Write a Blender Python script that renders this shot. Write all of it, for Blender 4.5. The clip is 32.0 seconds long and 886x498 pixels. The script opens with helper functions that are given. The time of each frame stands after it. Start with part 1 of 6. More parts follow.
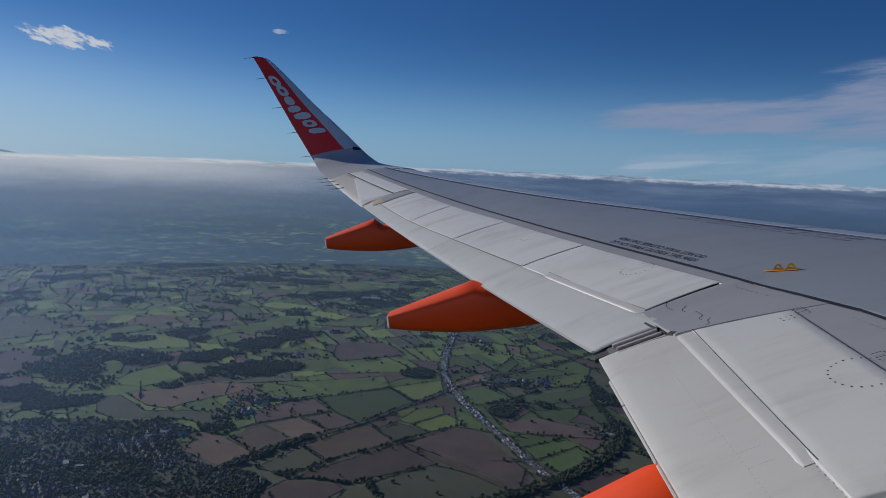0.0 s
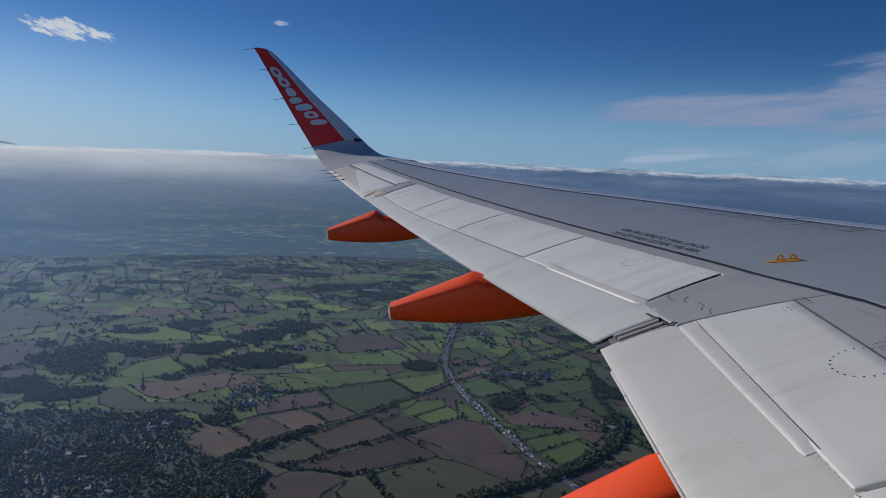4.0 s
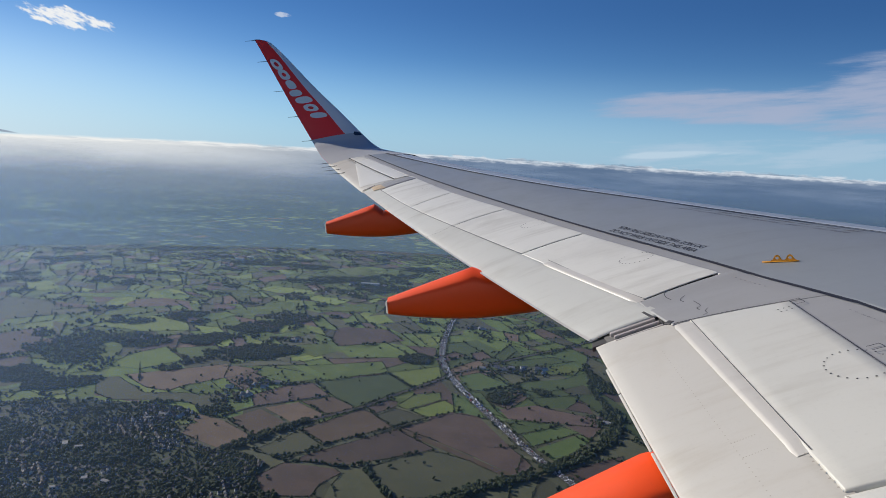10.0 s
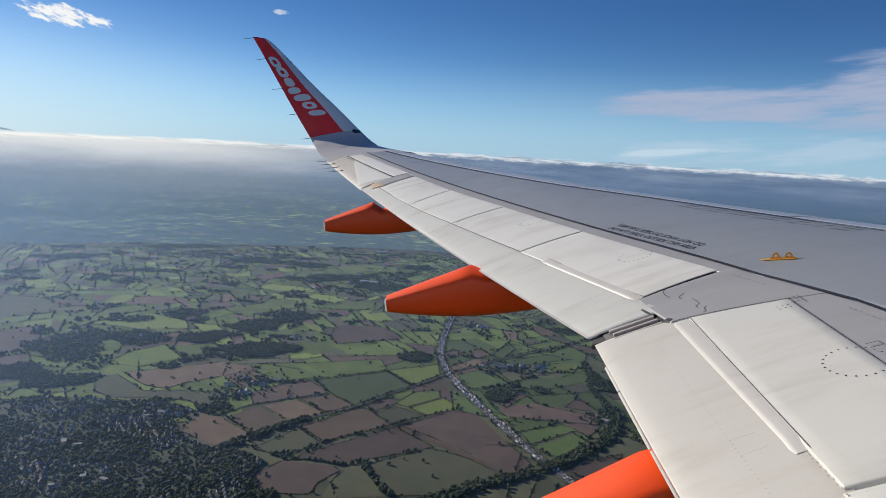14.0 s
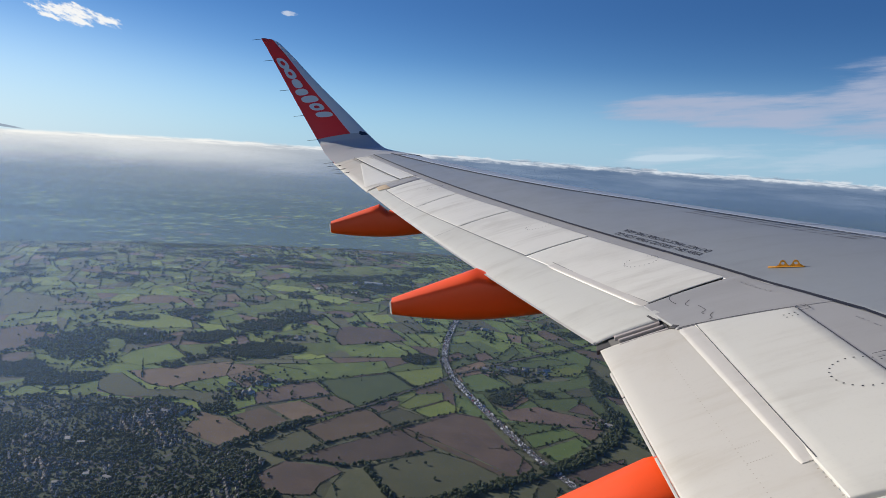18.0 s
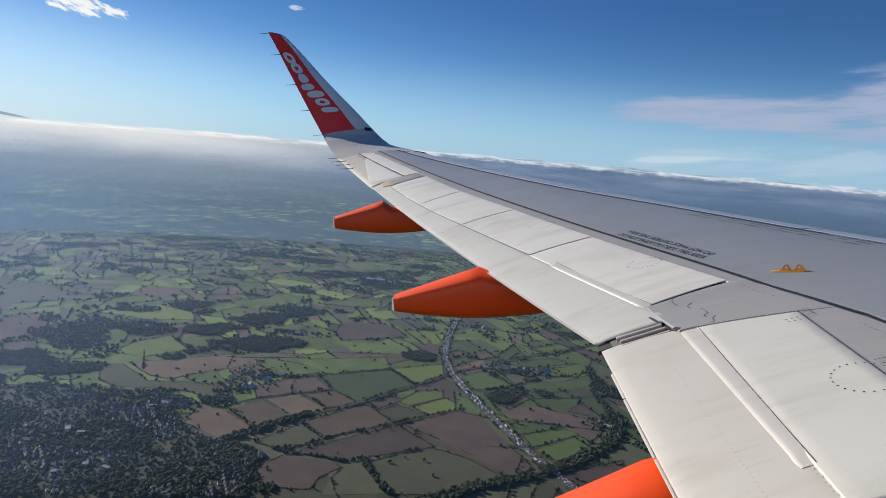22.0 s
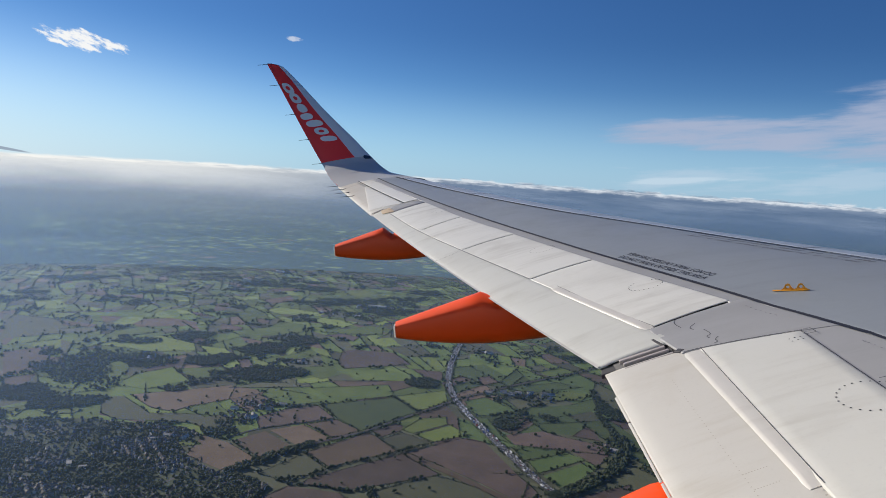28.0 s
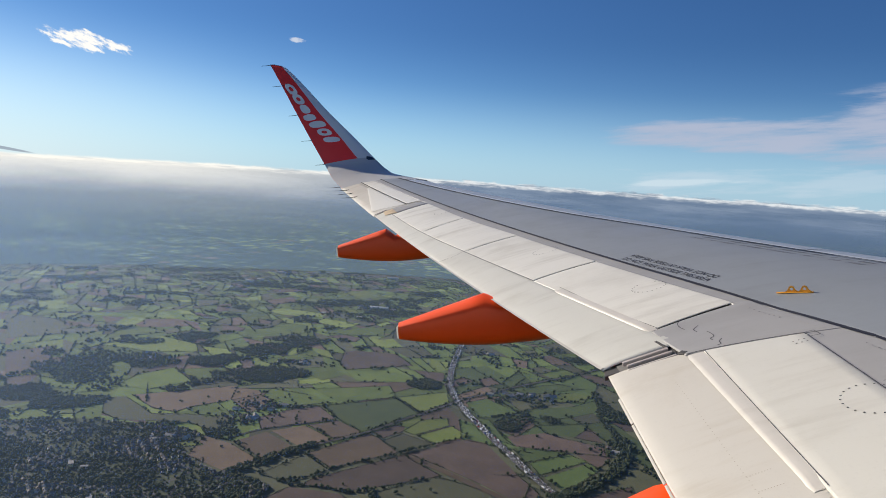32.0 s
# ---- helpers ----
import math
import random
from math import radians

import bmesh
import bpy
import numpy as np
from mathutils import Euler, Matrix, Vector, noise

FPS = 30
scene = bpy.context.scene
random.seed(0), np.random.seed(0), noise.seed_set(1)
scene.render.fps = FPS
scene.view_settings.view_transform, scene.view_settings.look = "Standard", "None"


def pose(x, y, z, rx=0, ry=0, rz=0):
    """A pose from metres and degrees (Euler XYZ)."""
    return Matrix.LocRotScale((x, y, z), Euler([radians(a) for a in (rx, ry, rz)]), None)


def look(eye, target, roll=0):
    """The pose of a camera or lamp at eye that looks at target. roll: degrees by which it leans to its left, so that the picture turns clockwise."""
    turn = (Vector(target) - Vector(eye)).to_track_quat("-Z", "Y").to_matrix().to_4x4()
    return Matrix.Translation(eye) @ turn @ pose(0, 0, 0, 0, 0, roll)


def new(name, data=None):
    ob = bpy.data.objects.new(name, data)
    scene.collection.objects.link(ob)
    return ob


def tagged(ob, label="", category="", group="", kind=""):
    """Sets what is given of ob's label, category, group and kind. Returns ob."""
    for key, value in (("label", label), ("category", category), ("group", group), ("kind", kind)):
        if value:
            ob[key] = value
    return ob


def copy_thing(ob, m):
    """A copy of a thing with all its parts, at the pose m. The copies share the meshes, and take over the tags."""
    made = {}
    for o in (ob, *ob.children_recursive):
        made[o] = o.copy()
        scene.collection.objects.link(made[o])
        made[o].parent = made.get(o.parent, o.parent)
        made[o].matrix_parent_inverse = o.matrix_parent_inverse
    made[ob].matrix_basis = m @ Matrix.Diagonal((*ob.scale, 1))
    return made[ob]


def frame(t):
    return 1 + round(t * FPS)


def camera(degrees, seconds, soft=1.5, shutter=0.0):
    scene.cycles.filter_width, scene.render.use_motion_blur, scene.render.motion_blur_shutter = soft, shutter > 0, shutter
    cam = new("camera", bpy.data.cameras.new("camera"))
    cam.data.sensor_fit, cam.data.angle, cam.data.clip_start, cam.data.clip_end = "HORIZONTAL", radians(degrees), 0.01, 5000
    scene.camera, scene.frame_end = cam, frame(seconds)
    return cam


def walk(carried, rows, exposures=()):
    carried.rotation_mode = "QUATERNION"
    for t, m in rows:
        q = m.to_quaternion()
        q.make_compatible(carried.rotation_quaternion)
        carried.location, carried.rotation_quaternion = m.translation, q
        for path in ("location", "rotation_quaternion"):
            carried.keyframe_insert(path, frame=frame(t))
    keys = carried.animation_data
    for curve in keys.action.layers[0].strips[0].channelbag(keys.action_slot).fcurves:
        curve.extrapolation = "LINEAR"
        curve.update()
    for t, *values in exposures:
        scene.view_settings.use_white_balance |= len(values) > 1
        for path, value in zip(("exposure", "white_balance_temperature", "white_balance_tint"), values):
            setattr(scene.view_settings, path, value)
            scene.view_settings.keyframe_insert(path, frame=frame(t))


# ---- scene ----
import colorsys
import itertools

ALT = 650.0
cam = camera(63.0, 32.0, soft=0.65)
walk(cam, [
    (0, pose(-0.003, 0.009, 649.993, 83.92, -2.48, 91.95)),
    (0.5, pose(0.003, -0.003, 649.990, 83.77, -2.61, 91.87)),
    (1, pose(0.003, -0.006, 649.991, 83.57, -2.61, 91.84)),
    (1.5, pose(0.003, -0.004, 649.995, 83.33, -2.55, 91.85)),
    (2, pose(0.005, -0.002, 649.995, 83.19, -2.57, 91.89)),
    (2.5, pose(0.003, 0.001, 649.990, 83.19, -2.62, 91.94)),
    (3, pose(-0.003, 0.004, 649.983, 83.25, -2.65, 92.00)),
    (3.5, pose(-0.010, 0.008, 649.975, 83.32, -2.69, 92.06)),
    (5.5, pose(-0.011, 0.010, 649.979, 83.15, -1.82, 92.12)),
    (6, pose(-0.016, 0.017, 649.981, 83.04, -1.69, 92.16)),
    (6.5, pose(-0.018, 0.018, 649.980, 83.02, -1.70, 92.19)),
    (7, pose(-0.016, 0.018, 649.981, 83.00, -1.81, 92.21)),
    (7.5, pose(-0.013, 0.016, 649.985, 82.95, -1.92, 92.21)),
    (8, pose(-0.010, 0.016, 649.987, 83.01, -2.16, 92.20)),
    (8.5, pose(-0.006, 0.016, 649.989, 83.20, -2.61, 92.16)),
    (9, pose(-0.003, 0.014, 649.991, 83.28, -3.09, 92.13)),
    (9.5, pose(-0.001, 0.013, 649.990, 83.11, -3.32, 92.09)),
    (10, pose(0.001, 0.012, 649.992, 82.86, -3.29, 92.04)),
    (10.5, pose(-0.000, 0.011, 649.991, 82.69, -3.25, 91.99)),
    (11, pose(-0.003, 0.011, 649.987, 82.59, -3.24, 91.96)),
    (11.5, pose(-0.003, 0.011, 649.987, 82.48, -3.13, 91.92)),
    (12, pose(-0.003, 0.011, 649.987, 82.40, -2.99, 91.87)),
    (12.5, pose(-0.002, 0.010, 649.987, 82.42, -2.95, 91.84)),
    (13, pose(-0.004, 0.011, 649.987, 82.52, -2.99, 91.86)),
    (13.5, pose(-0.004, 0.011, 649.989, 82.62, -3.10, 91.89)),
    (14, pose(-0.003, 0.011, 649.991, 82.69, -3.29, 91.94)),
    (14.5, pose(-0.001, 0.011, 649.990, 82.77, -3.54, 92.02)),
    (16.5, pose(-0.001, 0.006, 649.994, 82.55, -3.92, 92.26)),
    (17, pose(-0.005, 0.008, 649.995, 82.66, -3.83, 92.31)),
    (17.5, pose(-0.005, 0.007, 649.995, 82.80, -3.86, 92.36)),
    (18, pose(-0.003, 0.004, 649.996, 82.87, -3.93, 92.42)),
    (18.5, pose(-0.003, 0.003, 649.996, 82.88, -4.04, 92.48)),
    (19, pose(-0.005, 0.005, 649.994, 82.85, -4.17, 92.57)),
    (19.5, pose(-0.004, 0.004, 649.997, 82.79, -4.25, 92.66)),
    (20, pose(-0.002, 0.001, 650.000, 82.72, -4.36, 92.73)),
    (20.5, pose(-0.002, 0.001, 650.000, 82.65, -4.53, 92.79)),
    (21, pose(-0.002, 0.001, 650.000, 82.57, -4.72, 92.82)),
    (21.5, pose(0.000, -0.001, 650.000, 82.55, -4.90, 92.81)),
    (22, pose(0.002, -0.002, 649.999, 82.63, -5.00, 92.77)),
    (22.5, pose(0.000, 0.000, 650.000, 82.78, -4.99, 92.72)),
    (23, pose(0.001, 0.000, 650.002, 82.93, -4.92, 92.64)),
    (23.5, pose(0.002, 0.000, 650.002, 83.11, -4.86, 92.55)),
    (24, pose(0.000, 0.002, 650.000, 83.31, -4.85, 92.45)),
    (24.5, pose(-0.000, 0.001, 649.998, 83.51, -4.85, 92.37)),
    (25, pose(0.000, 0.000, 650.000, 83.67, -4.79, 92.35)),
    (25.5, pose(-0.001, 0.001, 650.002, 83.78, -4.67, 92.36)),
    (27.5, pose(0.003, 0.003, 650.001, 84.38, -3.95, 92.64)),
    (28, pose(0.004, 0.001, 650.001, 84.67, -3.87, 92.71)),
    (28.5, pose(0.003, 0.003, 650.002, 84.85, -3.80, 92.79)),
    (29, pose(0.002, 0.004, 650.002, 84.93, -3.77, 92.85)),
    (29.5, pose(0.002, 0.007, 650.001, 84.98, -3.77, 92.89)),
    (30, pose(0.002, 0.006, 650.000, 85.03, -3.79, 92.90)),
    (30.5, pose(0.003, 0.004, 650.002, 85.05, -3.80, 92.89)),
    (31, pose(0.005, 0.002, 650.003, 85.04, -3.82, 92.88)),
    (31.5, pose(0.007, -0.002, 650.003, 84.94, -3.88, 92.88)),
    (32, pose(0.007, -0.008, 650.000, 84.76, -4.02, 92.89)),
], exposures=[
    (0, -0.74, 5850, 11),
    (3.5, -0.68, 5850, 11),
    (5.5, -0.42, 6000, 11),
    (9, -0.12, 6300, 10),
    (12, 0.04, 6500, 10),
    (28, 0.04, 6500, 10),
    (30, 0.08, 6600, 10),
    (32, 0.18, 6900, 10),
])


# ---- sky, sun ----
SUN = Vector((-0.48, -0.80, 0.385)).normalized()
world = bpy.data.worlds.new("sky")
scene.world = world
world.use_nodes = True


class Nodes:
    """A small wrapper that adds nodes and links them by plain calls."""

    def __init__(self, tree):
        self.tree = tree

    def add(self, kind, **settings):
        n = self.tree.nodes.new(kind)
        for key, value in settings.items():
            if key == "operation":
                n.operation = value
            elif key == "blend_type":
                n.blend_type = value
            elif key == "feature":
                n.feature = value
            elif key == "data_type":
                n.data_type = value
        return n

    def put(self, socket, value):
        if value is None:
            return
        if isinstance(value, bpy.types.NodeSocket):
            self.tree.links.new(value, socket)
        else:
            socket.default_value = value

    def math(self, operation, a, b=None, c=None, clamp=False):
        n = self.add("ShaderNodeMath", operation=operation)
        n.use_clamp = clamp
        for socket, value in zip(n.inputs, (a, b, c)):
            self.put(socket, value)
        return n.outputs[0]

    def mix(self, fac, a, b, blend="MIX"):
        n = self.add("ShaderNodeMix", data_type="RGBA", blend_type=blend)
        self.put(n.inputs[0], fac)
        self.put(n.inputs[6], a)
        self.put(n.inputs[7], b)
        return n.outputs[2]

    def ramp(self, value, low, high):
        """0 at low, 1 at high, smooth between."""
        n = self.add("ShaderNodeMapRange")
        n.interpolation_type = "SMOOTHSTEP"
        self.put(n.inputs[0], value)
        n.inputs[1].default_value, n.inputs[2].default_value = low, high
        return n.outputs[0]

    def noise(self, vector, scale, detail=4.0, rough=0.55):
        n = self.add("ShaderNodeTexNoise")
        self.put(n.inputs["Vector"], vector)
        n.inputs["Scale"].default_value, n.inputs["Detail"].default_value, n.inputs["Roughness"].default_value = scale, detail, rough
        return n.outputs[0]

    def split(self, vector):
        n = self.add("ShaderNodeSeparateXYZ")
        self.put(n.inputs[0], vector)
        return n.outputs

    def join(self, x, y, z):
        n = self.add("ShaderNodeCombineXYZ")
        for socket, value in zip(n.inputs, (x, y, z)):
            self.put(socket, value)
        return n.outputs[0]

    def stretch(self, vector, x, y, z):
        n = self.add("ShaderNodeVectorMath", operation="MULTIPLY")
        self.put(n.inputs[0], vector)
        n.inputs[1].default_value = (x, y, z)
        return n.outputs[0]


def rgb(r, g, b):
    """Linear colour of an 8-bit screen colour."""
    return tuple(((c / 255 + 0.055) / 1.055) ** 2.4 if c > 10 else c / 255 / 12.92 for c in (r, g, b)) + (1.0,)


def distance(n, az, x, y, z, sky):
    """The far land beyond the ground's edge, haze painted into its colours, and the cloud bank on the skyline."""

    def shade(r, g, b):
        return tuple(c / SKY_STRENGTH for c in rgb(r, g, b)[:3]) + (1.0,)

    flat = n.math("SQRT", n.math("ADD", n.math("MULTIPLY", x, x), n.math("MULTIPLY", y, y)))
    # height at which this line of sight meets an upright rim 4880 m away
    h = n.math("ADD", n.math("MULTIPLY", n.math("DIVIDE", z, n.math("MAXIMUM", flat, 0.001)), 4880.0), ALT)
    left = n.ramp(az, 2.0, -26.0)
    far = n.math("DIVIDE", ALT * 4880.0, n.math("MAXIMUM", n.math("SUBTRACT", ALT, h), 14.0))
    u = n.math("MULTIPLY", n.math("DIVIDE", x, flat), far)
    w = n.math("MULTIPLY", n.math("DIVIDE", y, flat), far)
    plan = n.join(u, w, 0.0)
    bend = n.noise(plan, 0.0028, 4.0, 0.6)
    plan = n.join(n.math("ADD", u, n.math("MULTIPLY", bend, 200.0)), n.math("ADD", w, n.math("MULTIPLY", bend, -120.0)), 0.0)
    v = n.add("ShaderNodeTexVoronoi")
    edge = n.add("ShaderNodeTexVoronoi", feature="DISTANCE_TO_EDGE")
    for q in (v, edge):
        n.put(q.inputs["Vector"], plan)
        q.inputs["Scale"].default_value = 0.0072
        q.inputs["Randomness"].default_value = 1.0
    cell = n.split(v.outputs["Color"])
    patch = n.noise(n.join(u, w, 0.0), 0.0060, 9.0, 0.72)
    region = n.noise(n.join(u, w, 4.0), 0.0009, 3.0, 0.5)
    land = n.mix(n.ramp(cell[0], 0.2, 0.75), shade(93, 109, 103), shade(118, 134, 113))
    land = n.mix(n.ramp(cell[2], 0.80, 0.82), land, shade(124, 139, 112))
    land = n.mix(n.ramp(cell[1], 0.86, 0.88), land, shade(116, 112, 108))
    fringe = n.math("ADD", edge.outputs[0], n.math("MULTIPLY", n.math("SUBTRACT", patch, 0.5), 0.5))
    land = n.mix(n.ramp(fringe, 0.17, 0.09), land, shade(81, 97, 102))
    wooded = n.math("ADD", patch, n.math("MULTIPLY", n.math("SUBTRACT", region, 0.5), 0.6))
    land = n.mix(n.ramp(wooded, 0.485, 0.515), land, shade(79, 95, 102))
    # haze painted over the far land, paler on the sunward left
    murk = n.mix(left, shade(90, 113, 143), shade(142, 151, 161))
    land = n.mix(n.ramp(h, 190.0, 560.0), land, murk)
    soft = n.noise(n.join(n.math("MULTIPLY", az, 0.10), n.math("MULTIPLY", h, 0.006), 0.0), 1.2, 6.0, 0.6)
    layers = n.noise(n.join(n.math("MULTIPLY", az, 0.16), n.math("MULTIPLY", n.math("ADD", h, n.math("MULTIPLY", az, 1.0)), 0.020), 7.0), 1.0, 7.0, 0.62)
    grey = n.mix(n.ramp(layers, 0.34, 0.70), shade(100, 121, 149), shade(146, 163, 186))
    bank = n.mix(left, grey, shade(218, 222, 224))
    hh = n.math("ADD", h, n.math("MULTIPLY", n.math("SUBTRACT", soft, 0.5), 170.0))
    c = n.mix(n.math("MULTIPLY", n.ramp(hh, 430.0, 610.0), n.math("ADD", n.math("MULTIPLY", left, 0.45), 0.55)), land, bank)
    lump = n.noise(n.join(n.math("MULTIPLY", az, 0.62), n.math("MULTIPLY", h, 0.022), 2.0), 1.0, 7.0, 0.62)
    patchy = n.ramp(n.noise(n.join(n.math("MULTIPLY", az, 0.30), n.math("MULTIPLY", h, 0.05), 5.0), 1.0, 6.0, 0.62), 0.36, 0.56)
    crest = n.math("ADD", h, n.math("MULTIPLY", n.math("SUBTRACT", lump, 0.5), n.math("ADD", n.math("MULTIPLY", left, -52.0), 76.0)))
    crest = n.math("ADD", crest, n.math("MULTIPLY", n.ramp(az, -18.0, -34.0), 22.0))
    white = n.math("MULTIPLY", n.ramp(crest, 634.0, 660.0), n.math("ADD", n.math("MULTIPLY", patchy, 0.85), 0.15))
    c = n.mix(white, c, n.mix(left, shade(214, 222, 230), shade(244, 244, 240)))
    return n.mix(n.ramp(crest, 680.0, 660.0), sky, c)


def build_sky():
    world.node_tree.nodes.clear()
    n = Nodes(world.node_tree)
    sky = n.add("ShaderNodeTexSky")
    sky.sky_type, sky.sun_disc = "NISHITA", False
    sky.sun_elevation, sky.sun_rotation = math.asin(SUN.z), math.atan2(SUN.x, SUN.y)
    sky.altitude, sky.air_density, sky.dust_density, sky.ozone_density = 600, 1.0, SKY_DUST, 2.0
    x, y, z = n.split(n.add("ShaderNodeTexCoord").outputs["Generated"])
    az = n.math("MULTIPLY", n.math("ARCTAN2", y, n.math("MULTIPLY", x, -1.0)), 57.2958)
    el = n.math("MULTIPLY", n.math("ARCSINE", z), 57.2958)

    def patch(az0, el0, wide, high, slope=0.0):
        """1 in the middle of a slanted oval of the sky, 0 at its rim."""
        u = n.math("SUBTRACT", az, az0)
        w = n.math("SUBTRACT", n.math("SUBTRACT", el, el0), n.math("MULTIPLY", u, slope))
        d = n.math("ADD", n.math("POWER", n.math("ABSOLUTE", n.math("DIVIDE", u, wide)), 2.0), n.math("POWER", n.math("ABSOLUTE", n.math("DIVIDE", w, high)), 2.0))
        return n.ramp(d, 1.0, 0.0)

    base = n.mix(1.0, sky.outputs[0], SKY_TINT, "MULTIPLY")
    flat = n.join(n.math("MULTIPLY", az, 0.065), n.math("MULTIPLY", n.math("SUBTRACT", el, n.math("MULTIPLY", az, 0.10)), 0.50), 0.0)
    puff = n.noise(n.join(n.math("MULTIPLY", az, 0.55), n.math("ADD", n.math("MULTIPLY", el, 1.25), n.math("MULTIPLY", az, 0.35)), 3.0), 1.0, 8.0, 0.62)
    streak = n.noise(flat, 1.6, 8.0, 0.6)
    small = n.ramp(n.math("ADD", patch(-29.3, 7.95, 3.6, 0.95, -0.10), n.math("MULTIPLY", n.math("SUBTRACT", puff, 0.5), 3.6)), 0.5, 1.0)
    small = n.math("MULTIPLY", small, n.ramp(patch(-29.3, 7.95, 4.3, 1.25, -0.10), 0.0, 0.25))
    fleck = n.math("MULTIPLY", n.ramp(n.math("ADD", patch(-14.6, 9.9, 1.0, 0.28), n.math("MULTIPLY", n.math("SUBTRACT", puff, 0.5), 3.0)), 0.45, 1.0), 0.5)
    fleck = n.math("MULTIPLY", fleck, n.ramp(patch(-14.6, 9.9, 1.3, 0.4), 0.0, 0.3))
    body = n.math("MAXIMUM", patch(23.0, 5.2, 17.5, 1.7, 0.055), patch(31.0, 6.0, 13.0, 3.6, 0.10))
    long = n.ramp(n.math("ADD", body, n.math("MULTIPLY", n.math("SUBTRACT", streak, 0.5), 3.2)), 0.15, 1.15)
    long = n.math("MULTIPLY", long, n.math("MULTIPLY", n.ramp(body, 0.0, 0.30), 0.85))
    thread = n.math("MULTIPLY", n.ramp(n.math("ADD", patch(16.0, 1.3, 6.5, 0.34, 0.07), n.math("MULTIPLY", n.math("SUBTRACT", streak, 0.5), 5.0)), 0.4, 1.5), 0.28)
    thread = n.math("MULTIPLY", thread, n.ramp(patch(16.0, 1.3, 7.5, 0.36, 0.07), 0.0, 0.3))
    wisp = n.math("MULTIPLY", n.ramp(n.math("ADD", patch(22.0, 1.8, 16.0, 1.6, 0.06), n.math("MULTIPLY", n.math("SUBTRACT", streak, 0.5), 4.6)), 0.45, 1.4), 0.42)
    wisp = n.math("MULTIPLY", wisp, n.ramp(patch(22.0, 1.9, 18.0, 2.2, 0.06), 0.0, 0.25))
    base = n.mix(n.ramp(el, 1.0, 12.0), base, n.mix(1.0, base, (0.49, 0.59, 0.67, 1.0), "MULTIPLY"))
    veil = n.math("MULTIPLY", n.ramp(el, 8.0, -0.5), 0.55)
    base = n.mix(veil, base, SKY_PALE)
    glare = n.math("MULTIPLY", n.math("MULTIPLY", n.ramp(az, -8.0, -42.0), n.ramp(el, 11.0, 0.0)), 0.50)
    base = n.mix(glare, base, SKY_GLARE)
    big = n.math("MAXIMUM", patch(-24.0, 26.0, 20.0, 8.0, -0.25), n.math("MAXIMUM", patch(-2.0, 23.0, 8.0, 4.0, 0.1), patch(12.0, 27.0, 9.0, 5.0, 0.2)))
    big = n.math("MULTIPLY", n.ramp(n.math("ADD", big, n.math("MULTIPLY", n.math("SUBTRACT", puff, 0.5), 3.0)), 0.5, 1.0), n.ramp(big, 0.0, 0.2))
    cloud = n.math("MAXIMUM", n.math("MAXIMUM", small, fleck), n.math("MAXIMUM", long, big))
    soft = n.mix(n.ramp(az, 0.0, 6.0), CLOUD_WHITE, CLOUD_PALE)
    base = n.mix(cloud, base, soft)
    base = n.mix(wisp, base, (6.2, 7.4, 8.8, 1.0))
    base = n.mix(thread, base, (8.6, 9.8, 10.6, 1.0))
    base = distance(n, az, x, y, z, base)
    base = n.mix(n.math("MULTIPLY", n.ramp(patch(-34.8, 0.36, 3.0, 0.13, -0.12), 0.0, 0.6), 0.8), base, (2.9, 3.5, 4.6, 1.0))
    back = n.add("ShaderNodeBackground")
    n.put(back.inputs[0], base)
    back.inputs[1].default_value = SKY_STRENGTH
    n.put(n.add("ShaderNodeOutputWorld").inputs[0], back.outputs[0])


SKY_STRENGTH = 0.085
SKY_DUST = 0.6
SKY_TINT = (0.51, 0.83, 1.28, 1.0)
SKY_PALE = (5.3, 8.2, 11.0, 1.0)
SKY_GLARE = (7.8, 9.0, 10.0, 1.0)
CLOUD_WHITE = (10.5, 10.6, 10.6, 1.0)
CLOUD_PALE = (4.7, 5.3, 7.0, 1.0)
build_sky()

lamp = bpy.data.lights.new("sun", "SUN")
lamp.energy, lamp.angle, lamp.color = 5.0, radians(0.5), (1.0, 0.905, 0.77)
sun = new("sun", lamp)
sun.matrix_world = look((0, 0, 900), tuple(Vector((0, 0, 900)) - SUN))


# ---- materials ----
def material(name, build):
    m = bpy.data.materials.new(name)
    m.use_nodes = True
    m.node_tree.nodes.clear()
    n = Nodes(m.node_tree)
    out = n.add("ShaderNodeOutputMaterial")
    n.put(out.inputs[0], build(n))
    return m


def surface(n, colour, rough=0.5, metal=0.0, bump=None, height=0.1, coat=0.0):
    b = n.add("ShaderNodeBsdfPrincipled")
    n.put(b.inputs["Base Color"], colour)
    n.put(b.inputs["Roughness"], rough)
    n.put(b.inputs["Metallic"], metal)
    b.inputs["Coat Weight"].default_value = coat
    b.inputs["Coat Roughness"].default_value = 0.12
    if bump is not None:
        k = n.add("ShaderNodeBump")
        k.inputs["Strength"].default_value, k.inputs["Distance"].default_value = 0.6, height
        n.put(k.inputs["Height"], bump)
        n.put(b.inputs["Normal"], k.outputs[0])
    return b.outputs[0]


def spot(n):
    return n.add("ShaderNodeTexCoord").outputs["Object"]


